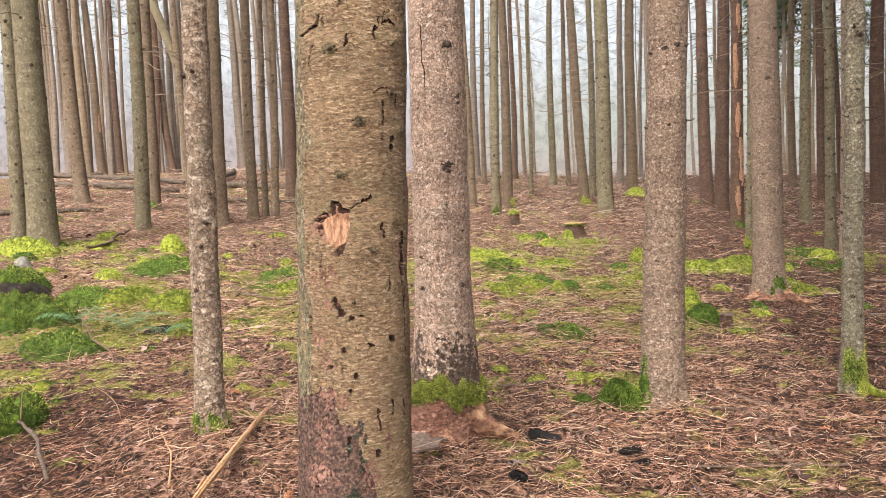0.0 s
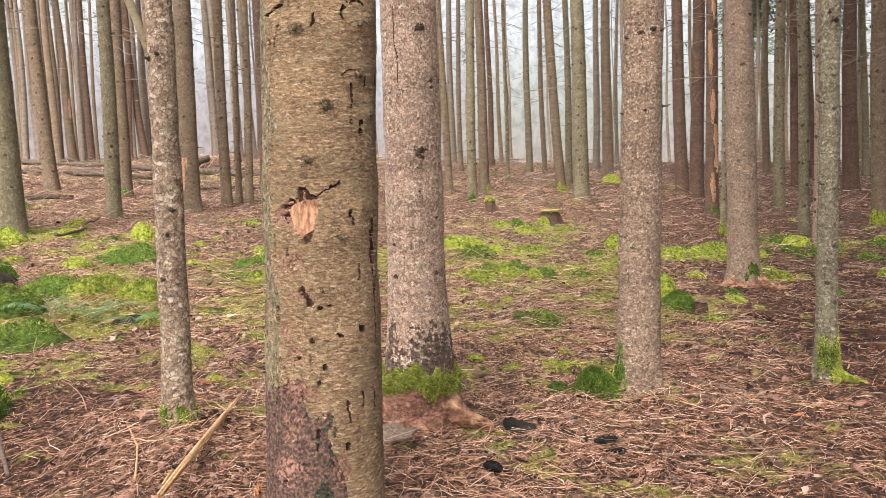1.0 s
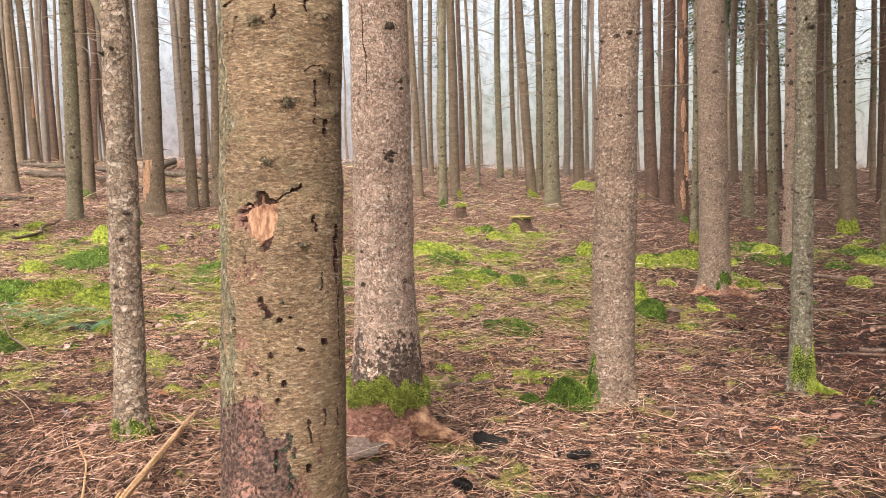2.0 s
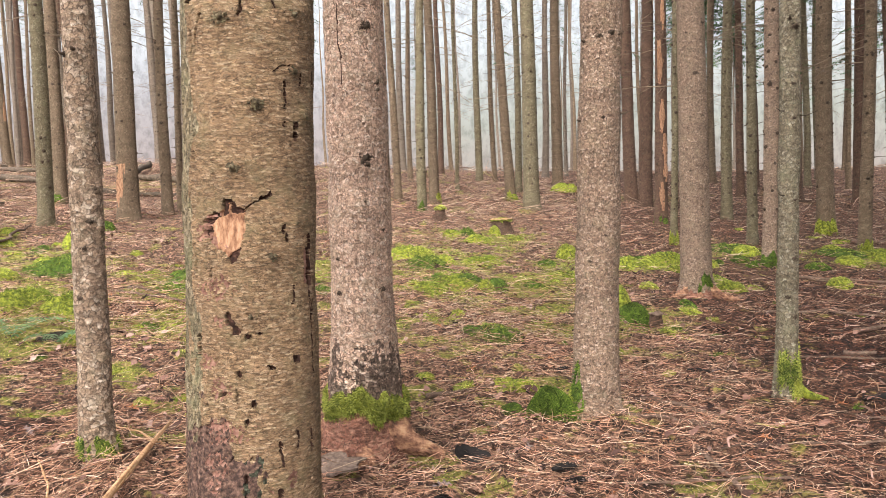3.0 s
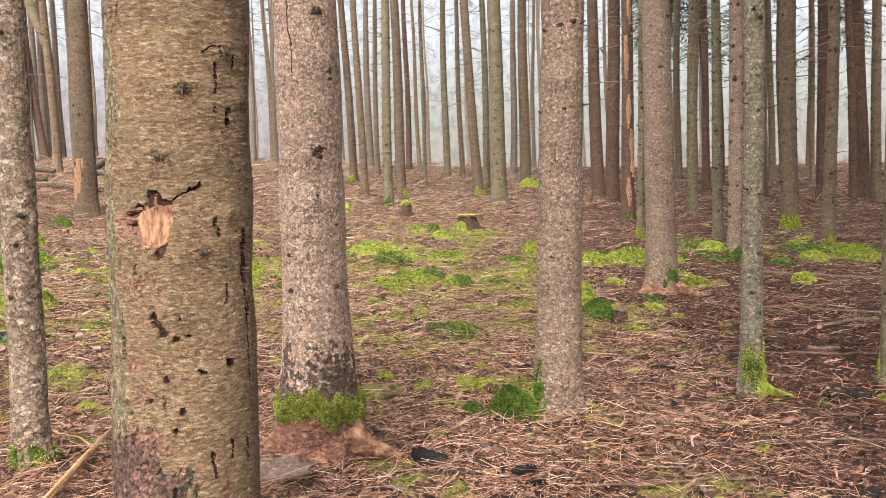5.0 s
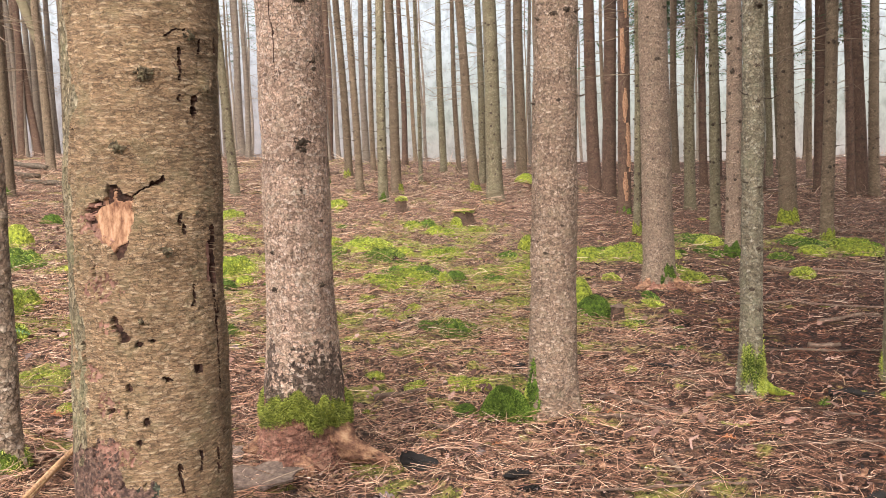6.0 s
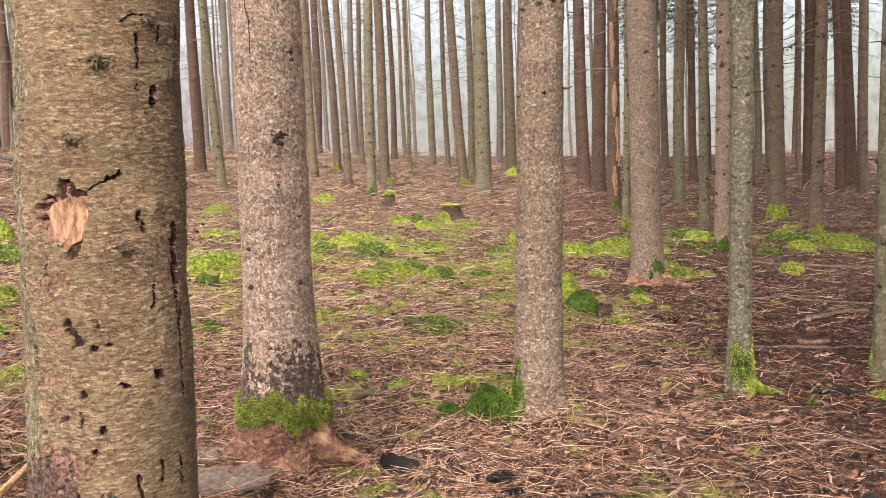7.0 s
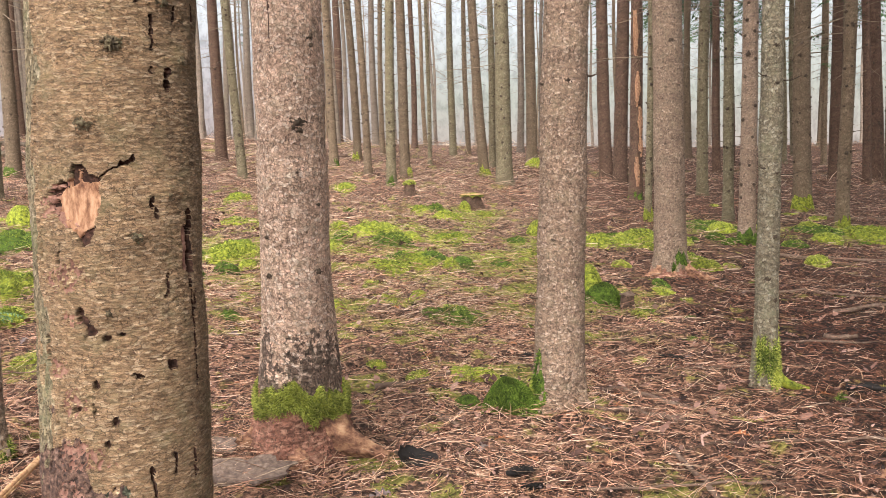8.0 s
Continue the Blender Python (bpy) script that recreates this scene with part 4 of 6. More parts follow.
def near_spruce():
    x, y, lean, height, flare = -0.327, 2.63, 0.028, 24.0, 0.22
    z0 = float(rise(x, y))
    tree = holder("spruce_tree", x + lean * z0, y, z0, "thick tan spruce trunk with knots, holes and a bare orange scar", "tree", "spruces of the forest")
    # features are given by height over the plan's zero, so the grid starts there too
    levels = np.concatenate([np.linspace(-0.2, 0.36, 40), np.arange(0.363, 2.22, 0.0026), np.linspace(2.23, 5, 60), np.linspace(5.5, height, 24)])
    def shape(TH, Z):
        return np.where(Z < 3.0, near_relief(TH, Z + z0), near_relief(TH, np.minimum(Z, 3.0) * 0 + Z + z0) * 0.6)
    round_ = np.concatenate([np.linspace(-math.pi, -1.75, 30)[:-1], np.linspace(-1.75, 1.95, 300)[:-1], np.linspace(1.95, math.pi, 26)])
    v, uv, q, TH, Z = stem_grid(NEAR_R, height, (lean, 0), flare, round_, levels, 5, 2, 0.0, shape)
    kind = near_parts(TH, Z + z0)[:-1, :-1]
    for k, name, m, label in ((0, "trunk", M_BARK_NEAR, ""), (1, "bare_wood", M_WOOD, "bare orange wood where bark is torn off"),
                              (2, "hollow", M_HOLLOW, "dark hole or crack in the bark"), (3, "inner_bark", M_INNER, "pink inner bark under peeled scales"),
                              (4, "damp_foot", M_FOOT, "damp purple-brown bark at the foot"), (5, "lichen", M_LICHEN, "black and grey-green lichen crust"),
                              (6, "weathered_flank", M_BARK_FLANK, "weathered grey-green flank with upright cracks")):
        rest = kind == k
        if k in (1, 2, 3):
            for spot in patches(rest, 24):
                vv, ff, uu = pick(v, uv, q[spot])
                part(name, mesh_np(name, vv, ff, uu), m, tree, label)
                rest = rest & ~spot
        if rest.any():
            vv, ff, uu = pick(v, uv, q[rest])
            part(name, mesh_np(name, vv, ff, uu), m, tree, label, kind="stuff" if k in (1, 2, 3) else "")
    for a, z, r, stub in KNOTS:
        rr = NEAR_R * (1 - 0.9 * (z - 1.3) / (height - 1.3) if z > 1.3 else 1.0) + 0.006
        c = np.array([lean * (z - z0) + rr * math.sin(a), -rr * math.cos(a), z - z0])
        rng = np.random.default_rng(int(1000 * (z + a)))
        rough_knot(tree, c, a, r, rng, 0.016 if stub else 0)
    collar(tree, NEAR_R, height, (lean, 0), flare, 0.0, 0.1, M_MOSS, M_FROND, 900, 5, thick=0.03, roots=5, rseed=2)
    return tree


near_spruce()


# ---- the second trunk, with the moss collar and rubbed roots ----
def scaly(seed, r, sx, sz, lift):
    def shape(TH, Z):
        s = TH * r
        warp = (fbm(s * 30, Z * 30, seed, 3) - 0.5) * 0.03
        f1, f2, cell, drop = worley((s + warp) / sx, (Z + warp) / sz, seed + 5, lap=True)
        d = (cell - 0.4) * lift * 0.6 - drop * lift * 0.7 - lift * 0.4 * (1 - smooth01(0, 0.12, f2 - f1))
        return d + (fbm(s * 8, Z * 4, seed + 9, 4) - 0.5) * 0.02 + (fbm(s * 90, Z * 90, seed + 11, 3) - 0.5) * 0.0016
    return shape


def knot_on(tree, a, z, r, lean, stem, size, reach, material=M_STUB, label="dark broken branch stub"):
    base = np.array([lean[0] * z, lean[1] * z, z]) + np.array([math.sin(a), -math.cos(a), 0]) * stem * 0.99
    rough_knot(tree, base, a, size * 2.1, np.random.default_rng(int(abs(1000 * z + 77 * a))), reach, material, label)


def root(tree, a, stem, length, width, drop, material, label="", bend=0.3, lift=0.06):
    """A root that runs down from the stem into the litter, ribbed and rough."""
    pts, rad = [], []
    for k in np.linspace(0, 1, 30):
        d = stem * 0.55 + length * k
        b = a + bend * k * k + 0.05 * math.sin(9 * k + a)
        pts.append((math.sin(b) * d, -math.cos(b) * d, lift * 3.0 * math.exp(-2.8 * k) - drop * k))
        rad.append(width * (1.25 - 0.9 * k))
    sides = 26
    v, f = tube(pts, rad, sides)
    c = np.repeat(np.array(pts), sides, axis=0)
    out = v[:len(c)] - c
    ang = np.tile(np.arange(sides) * 2 * math.pi / sides, len(pts))
    along = np.repeat(np.linspace(0, length, len(pts)), sides)
    rough = (fbm(np.cos(ang) * 1.4 + 7, np.sin(ang) * 1.4 + along * 5 + a, 200, 3) - 0.5) * 0.7 + (fbm(np.cos(ang) * 4 + 17, np.sin(ang) * 4 + along * 26 + a, 203, 3) - 0.5) * 0.42
    v[:len(c)] = c + out * (1 + rough)[:, None]
    part("root", mesh_np("root", v, f), material, tree, label)


def second_spruce():
    x, y, lean, height, flare, r = -0.185, 4.46, (0.002, 0.0), 24.0, 0.2, 0.163
    z0 = float(rise(x, y))
    tree = holder("spruce_tree", x, y, z0, "grey-brown spruce with a bright moss collar over rubbed roots", "tree", "spruces of the forest")
    levels = np.concatenate([np.linspace(-0.2, 0, 8), np.arange(0.006, 2.9, 0.006), np.linspace(3, 5, 30), np.linspace(5.5, height, 24)])
    rough = scaly(210, r, 0.016, 0.02, 0.0045)
    v, uv, q, TH, Z = stem_grid(r, height, lean, flare, 190, levels, 4, 1.1, 0.0, lambda a, b: rough(a, b) * (1 + 1.2 * smooth01(0.35, 0.1, b)) + 0.06 * np.maximum(0, 0.85 - b) ** 1.5)
    edge = 0.27 + (fbm(TH * 4 + 50, Z * 3, 220, 3) - 0.5) * 0.15
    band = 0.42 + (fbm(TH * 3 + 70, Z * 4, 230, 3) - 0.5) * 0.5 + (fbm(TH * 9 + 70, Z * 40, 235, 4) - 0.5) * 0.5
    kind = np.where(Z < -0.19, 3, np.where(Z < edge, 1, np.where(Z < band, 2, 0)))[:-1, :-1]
    split = line_gap(TH, Z + z0, [(-0.47, 2.45), (-0.45, 2.36), (-0.47, 2.26), (-0.35, 2.19), (-0.37, 2.05)], r)[:-1, :-1] < 0.0035
    kind[split] = 4
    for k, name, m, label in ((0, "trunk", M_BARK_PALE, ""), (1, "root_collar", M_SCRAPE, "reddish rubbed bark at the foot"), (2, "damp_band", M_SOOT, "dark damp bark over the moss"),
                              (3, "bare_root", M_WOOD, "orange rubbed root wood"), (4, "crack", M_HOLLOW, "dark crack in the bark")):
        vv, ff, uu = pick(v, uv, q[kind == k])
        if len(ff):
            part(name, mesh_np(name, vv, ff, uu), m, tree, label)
    for a, z, s in ((0.544, 2.34, 0.018), (0.841, 2.058, 0.017), (0.85, 2.02, 0.014), (0.353, 1.673, 0.022), (0.42, 1.64, 0.016), (0.25, 1.65, 0.014), (-0.671, 1.155, 0.012), (-0.667, 0.975, 0.011), (0.826, 0.989, 0.014), (0.3, 1.45, 0.009), (0.9, 1.3, 0.009)):
        knot_on(tree, a, z - z0, r, lean, float(stem_radius(z - z0, r, height, flare)), s, 0.018)
    root(tree, 1.05, r, 0.36, 0.075, 0.05, M_ROOT, "buttress root rubbed orange", 0.2, 0.085)
    root(tree, 0.1, r, 0.23, 0.085, 0.06, M_ROOT, "orange rubbed root", 0.05, 0.03)
    root(tree, -1.35, r, 0.3, 0.055, 0.04, M_ROOT, "thin root", -0.2, 0.075)
    root(tree, 2.6, r, 0.25, 0.05, 0.05, M_ROOT, "root", 0.2, 0.05)
    collar(tree, r + 0.01, height, lean, flare, 0.13, 0.31, M_MOSS, M_FROND, 6500, 8, turn=0.2, wide=1.9, thick=0.045, roots=4, rseed=1.1)
    return tree


second_spruce()


def mid_spruce(x, y, lean, r, style, seed, label, flare=0.3, fine=0.009, lift=0.005, size=(0.018, 0.02), stubs=(), sides=110, base=None, roots=4, bare=None):
    height = 22.0
    z0 = float(rise(x, y)) if base is None else base
    tree = holder("spruce_tree", x, y, z0, label, "tree", "spruces of the forest")
    levels = np.concatenate([np.linspace(-0.25, 0, 8), np.arange(fine, 3.4, fine), np.linspace(3.5, 6, 20), np.linspace(6.5, height, 22)])
    v, uv, q, TH, Z = stem_grid(r, height, lean, flare, sides, levels, roots, seed, 0.0, scaly(300 + seed * 20, r, size[0], size[1], lift))
    kind = np.zeros(TH[:-1, :-1].shape, int)
    if bare is not None:
        kind[(Z < bare + (fbm(TH * 5 + 80, Z * 20, 240 + seed, 2) - 0.5) * 0.1)[:-1, :-1]] = 1
    for k, name, m, lab in ((0, "trunk", STYLES[style], ""), (1, "root_collar", M_SCRAPE, "reddish rubbed bark at the foot")):
        if (kind == k).any():
            vv, ff, uu = pick(v, uv, q[kind == k])
            part(name, mesh_np(name, vv, ff, uu), m, tree, lab)
    for a, z, s, reach in stubs:
        knot_on(tree, a, z - z0, r, lean, float(stem_radius(z - z0, r, height, flare)), s, reach)
    rng = random.Random(seed)
    tv, tf = merged(twig_pieces(rng, r, height, lean, 0.0, seed, 4.5, 11, 24))
    part("dead_branch", mesh_np("dead_branch", tv, tf), M_DEADTWIG, tree, "thin dead grey branches", "stuff")
    c = part("crown", CROWNS[seed % 3], M_NEEDLE, tree, "dark green needle crown")
    c.rotation_euler[2] = seed
    return tree


# the upright trunk beside the moss cushion
t = mid_spruce(1.147, 5.08, (0.026, 0.0), 0.128, "grey", 3, "pinkish-grey spruce beside a round green moss cushion", 0.3, 0.007, 0.004, (0.015, 0.018),
               ((0.0, 1.893, 0.014, 0.02), (-0.25, 2.36, 0.012, 0.015), (0.35, 2.38, 0.012, 0.03), (-1.0, 2.34, 0.012, 0.03), (1.3, 1.92, 0.008, 0.05), (0.9, 2.38, 0.01, 0.03), (-1.35, 0.72, 0.01, 0.05), (-1.2, 1.88, 0.01, 0.03), (0.2, 1.2, 0.008, 0.01), (-0.5, 1.05, 0.009, 0.01)), 150)
collar(t, 0.128, 22.0, (0.026, 0), 0.3, 0.0, 0.33, M_MOSS_DEEP, M_FROND_DEEP, 1500, 14, turn=-0.95, wide=0.6, thick=0.016, roots=4, rseed=3, taper=0.8)
# the slim trunk with the mossy foot
t = mid_spruce(2.44, 5.42, (0.004, 0.0), 0.064, "slim", 4, "slim lichen-grey spruce with a moss-covered foot", 0.35, 0.008, 0.004, (0.016, 0.018),
               ((0.1, 1.885, 0.012, 0.025), (0.9, 1.9, 0.005, 0.1), (-0.9, 1.93, 0.005, 0.09), (0.2, 1.37, 0.01, 0.03), (1.1, 1.36, 0.005, 0.12), (-0.8, 1.4, 0.005, 0.08), (0.1, 2.45, 0.014, 0.03),
                (-0.4, 2.5, 0.008, 0.05), (0.3, 1.0, 0.009, 0.012), (-0.3, 0.75, 0.01, 0.012), (0.5, 0.62, 0.01, 0.012), (0.0, 2.1, 0.009, 0.012), (0.6, 1.6, 0.008, 0.012)), 90)
collar(t, 0.064, 22.0, (0.004, 0), 0.35, 0.02, 0.3, M_MOSS_DEEP, M_FROND, 1500, 15, turn=0.35, wide=1.5, thick=0.012, roots=4, rseed=4)
collar(t, 0.064, 22.0, (0.004, 0), 0.35, 0.0, 0.16, M_MOSS, M_FROND, 700, 25, turn=0.9, wide=0.7, thick=0.015, roots=4, rseed=4)
root(t, 1.1, 0.064, 0.22, 0.032, 0.02, M_MOSS, "moss-covered root", 0.3, 0.035)
# the stout trunk with rubbed roots further back
t = mid_spruce(2.965, 9.4, (-0.02, 0.0), 0.158, "rose", 5, "stout pinkish-grey spruce with orange rubbed roots", 0.35, 0.012, 0.005, (0.02, 0.022),
               ((0.0, 2.66, 0.016, 0.02), (-0.6, 3.1, 0.012, 0.02), (0.5, 2.2, 0.012, 0.02), (0.3, 1.2, 0.012, 0.02), (1.2, 1.05, 0.014, 0.06), (-0.5, 1.6, 0.01, 0.02), (0.7, 3.2, 0.013, 0.03), (1.2, 2.62, 0.012, 0.03), (-0.2, 0.9, 0.01, 0.02)), 80, bare=0.08)
root(t, 0.9, 0.158, 0.38, 0.06, 0.03, M_ROOT, "rubbed orange root", 0.2, 0.06)
root(t, -1.0, 0.158, 0.36, 0.055, 0.03, M_ROOT, "rubbed orange root", -0.2, 0.06)
root(t, 0.0, 0.158, 0.2, 0.06, 0.04, M_ROOT, "rubbed root", 0.0, 0.05)
collar(t, 0.158, 22.0, (-0.02, 0), 0.35, 0.02, 0.26, M_MOSS_DEEP, M_FROND_DEEP, 700, 16, turn=0.4, wide=0.8, thick=0.018, taper=0.6)
# the flaky trunk on the rising side
t = mid_spruce(-1.395, 3.87, (0.011, 0.0), 0.071, "plate", 6, "slim spruce with flaky grey bark plates", 0.3, 0.007, 0.0034, (0.024, 0.028),
               ((0.1, 2.18, 0.014, 0.03), (-0.6, 2.16, 0.012, 0.03), (0.6, 1.4, 0.01, 0.02), (0.2, 1.28, 0.012, 0.02), (1.0, 1.55, 0.008, 0.02), (-0.3, 1.05, 0.009, 0.015)), 100, base=0.25)
collar(t, 0.071, 22.0, (0.011, 0), 0.3, 0.0, 0.14, M_MOSS_DEEP, M_FROND, 700, 17, thick=0.015)

# ---- the other spruces, from the rising side across ----
spruce(-7.92, 12.0, 0.118, 0.019, "olive", "deep")
spruce(-7.45, 11.9, 0.215, -0.013, "olive", "yellow")
spruce(-11.17, 19.44, 0.172, -0.047, "brown")
snag_left = spruce(-21.4, 39.0, 0.22, -0.056, "brown", stubs=10, label="leaning spruce with a strip of bare orange wood")
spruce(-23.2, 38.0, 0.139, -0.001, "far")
spruce(-7.11, 14.54, 0.134, 0.012, "olive")
spruce(-8.83, 18.54, 0.149, 0.014, "brown", "deep")
peeled = spruce(-6.35, 16.3, 0.2, 0.021, "brown", label="brown spruce with a peeled orange patch near its foot")
spruce(-15.13, 41.9, 0.209, -0.045, "far")
spruce(-5.83, 17.11, 0.111, -0.001, "brown")
spruce(-5.76, 17.75, 0.07, 0.003, "brown")
spruce(-5.5, 17.56, 0.089, 0.021, "brown")
spruce(-6.78, 23.02, 0.181, 0.005, "red")
spruce(-20.7, 39.4, 0.172, -0.017, "red", stubs=8)
spruce(-20.2, 41.5, 0.158, -0.01, "red", stubs=8)
spruce(-18.4, 40.5, 0.19, -0.112, "red", stubs=8)
spruce(-19.0, 40.2, 0.189, 0.016, "red", stubs=8)
spruce(-21.9, 38.7, 0.155, -0.018, "brown")
forked = spruce(-11.98, 27.57, 0.14, -0.02, "brown", label="thin dark spruce with a long leaning limb")
spruce(-6.23, 25.75, 0.172, -0.003, "red")
spruce(-4.23, 20.09, 0.107, -0.048, "olive")
spruce(-9.57, 44.4, 0.209, -0.004, "far")
spruce(-2.64, 24.88, 0.125, -0.033, "brown", "deep")
spruce(-5.05, 45.2, 0.243, 0.013, "red")
spruce(-2.28, 27.88, 0.131, -0.035, "brown", "yellow")
spruce(-1.46, 22.27, 0.097, -0.022, "brown")
spruce(-2.53, 38.16, 0.158, 0.0, "far")
spruce(-1.73, 31.49, 0.098, 0.01, "brown")
spruce(-0.63, 19.28, 0.107, 0.006, "olive", "deep")
spruce(-0.43, 21.96, 0.129, -0.018, "brown", "yellow")
spruce(-0.71, 37.46, 0.129, -0.006, "red", stubs=8)
spruce(0.09, 26.85, 0.065, 0.004, "olive")
spruce(0.89, 32.41, 0.133, 0.001, "olive")
spruce(1.51, 32.44, 0.1, -0.018, "brown")
spruce(1.66, 23.04, 0.134, -0.065, "brown", "yellow")
spruce(2.04, 20.62, 0.191, -0.019, "olive")
spruce(2.08, 26.36, 0.108, -0.007, "olive")
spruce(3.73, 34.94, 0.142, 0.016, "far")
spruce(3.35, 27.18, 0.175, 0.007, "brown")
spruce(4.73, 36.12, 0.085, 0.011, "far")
spruce(4.86, 22.47, 0.167, -0.031, "red", green=16)
spruce(4.88, 20.81, 0.168, 0.007, "red", stubs=40)
snag = spruce(4.47, 17.43, 0.13, -0.006, "red", "deep", stubs=12, label="dying spruce with bark hanging off in pale patches")
spruce(3.9, 14.15, 0.058, 0.005, "olive", "yellow")
spruce(5.39, 17.88, 0.084, -0.012, "brown")
spruce(9.84, 32.15, 0.139, -0.004, "brown")
spruce(6.08, 18.24, 0.116, 0.0, "olive")
spruce(8.49, 24.58, 0.114, -0.028, "red", green=16)
spruce(5.3, 14.33, 0.085, -0.02, "olive")
spruce(4.67, 11.77, 0.108, -0.01, "rose", "deep", stubs=34)
spruce(12.39, 29.5, 0.119, -0.022, "olive", green=16)
spruce(14.69, 34.14, 0.115, -0.023, "olive", green=16)
spruce(7.29, 16.08, 0.16, -0.019, "brown", "yellow", stubs=40)
spruce(13.53, 28.77, 0.096, -0.021, "brown", green=16)
spruce(11.26, 23.19, 0.155, -0.016, "red", "deep")
spruce(6.77, 13.43, 0.098, 0.005, "brown", "yellow", stubs=34)
spruce(11.06, 21.12, 0.099, -0.039, "red", green=16)
spruce(12.08, 22.67, 0.182, -0.031, "red")
spruce(9.48, 23.2, 0.2, -0.011, "red")
spruce(12.04, 21.78, 0.13, -0.028, "brown")

spruce(3.52, 5.68, 0.08, -0.005, "olive", "yellow")
# thin stems near the crest and beyond
crest = random.Random(11)
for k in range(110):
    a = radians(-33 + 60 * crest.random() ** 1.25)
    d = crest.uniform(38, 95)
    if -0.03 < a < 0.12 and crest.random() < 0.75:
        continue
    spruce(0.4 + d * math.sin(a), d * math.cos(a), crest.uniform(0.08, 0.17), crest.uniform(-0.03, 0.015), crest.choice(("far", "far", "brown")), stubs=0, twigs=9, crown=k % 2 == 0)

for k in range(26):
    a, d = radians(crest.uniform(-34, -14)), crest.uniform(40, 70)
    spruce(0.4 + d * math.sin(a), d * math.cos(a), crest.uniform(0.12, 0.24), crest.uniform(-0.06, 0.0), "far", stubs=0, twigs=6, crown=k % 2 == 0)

for k in range(7):
    a, d = radians(crest.uniform(19, 31)), crest.uniform(26, 48)
    spruce(0.4 + d * math.sin(a), d * math.cos(a), crest.uniform(0.09, 0.17), crest.uniform(-0.03, 0.01), crest.choice(("red", "brown", "olive")), stubs=12, twigs=10, green=14)

# added spruces, unseen beside and behind the path, to shade the ground
round_about = random.Random(23)
for k in range(40):
    y = round_about.uniform(-14, 14)
    side = round_about.random()
    x = max(0.66 * y, 0) + round_about.uniform(3.2, 13) if side < 0.8 else -max(0.85 * y, 0) - round_about.uniform(4.5, 13)
    spruce(x, y, round_about.uniform(0.09, 0.18), round_about.uniform(-0.02, 0.02), round_about.choice(("brown", "red", "olive")), stubs=0, twigs=4)
for k in range(12):
    spruce(3.4 + 0.6 * k + round_about.uniform(-0.4, 0.4), round_about.uniform(-12, -3.0), round_about.uniform(0.09, 0.18), 0.0, "brown", stubs=0, twigs=4)
# more unseen spruces with dense crowns, added to darken the left
for k in range(7):
    spruce(-5.2 - 0.8 * k + round_about.uniform(-0.4, 0.4), round_about.uniform(-15, -4) - 0.2 * k, round_about.uniform(0.09, 0.18), 0.0, "brown", stubs=0, twigs=4, crown="dense")


# ---- bare patches and limbs on single spruces ----
def bare_strip(tree, r, lean, lo, hi, turn, wide, seed, material=M_WOOD, label="strip of bare orange wood", keep=0.45):
    th = np.linspace(turn - wide, turn + wide, 25)
    zs = np.linspace(lo, hi, 40)
    TH, Z = np.meshgrid(th, zs)
    ragged = (fbm(TH * 6 + 40, Z * 9, seed, 4) - 0.5) * 1.6
    k = np.clip((wide - abs(TH - turn)) / wide, 0, 1) + np.minimum((Z - lo), (hi - Z)) / (hi - lo)
    rad = stem_radius(Z, r, 22.0, 0.26) + np.where(k + ragged * 0.5 > keep, 0.014, -0.03)
    v = np.stack([lean * Z + rad * np.sin(TH), -rad * np.cos(TH), Z], -1).reshape(-1, 3)
    idx = np.arange(TH.size).reshape(TH.shape)
    q = np.stack([idx[:-1, :-1], idx[:-1, 1:], idx[1:, 1:], idx[1:, :-1]], -1).reshape(-1, 4)
    part("bare_wood", mesh_np("bare_wood", v, q), material, tree, label)


bare_strip(peeled, 0.2, 0.021, 0.25, 1.1, 0.1, 1.0, 401, label="peeled orange patch")
bare_strip(snag_left, 0.22, -0.056, 2.2, 5.2, 0.8, 0.7, 402)
for lo, hi, turn, s in ((0.3, 0.9, -0.1, 403), (1.3, 1.9, 0.5, 404), (1.9, 2.6, 0.0, 405), (2.9, 3.8, -0.2, 406), (0.9, 1.3, 0.6, 407), (4.0, 4.6, 0.4, 408)):
    bare_strip(snag, 0.13, -0.006, lo, hi, turn, 0.7, s, M_WOOD, "pale patch where bark fell off", 0.82)
v, f = tube([(-0.02, 0, 3.7), (-0.2, 0, 4.5), (-0.55, 0.0, 5.5), (-0.98, 0.02, 6.6), (-1.6, 0.1, 9.0), (-2.0, 0.1, 13.0)], [0.1, 0.15, 0.155, 0.15, 0.12, 0.05], 14)
part("limb", mesh_np("limb", v, f), M_BARK_OLIVE, forked, "long leaning side limb")


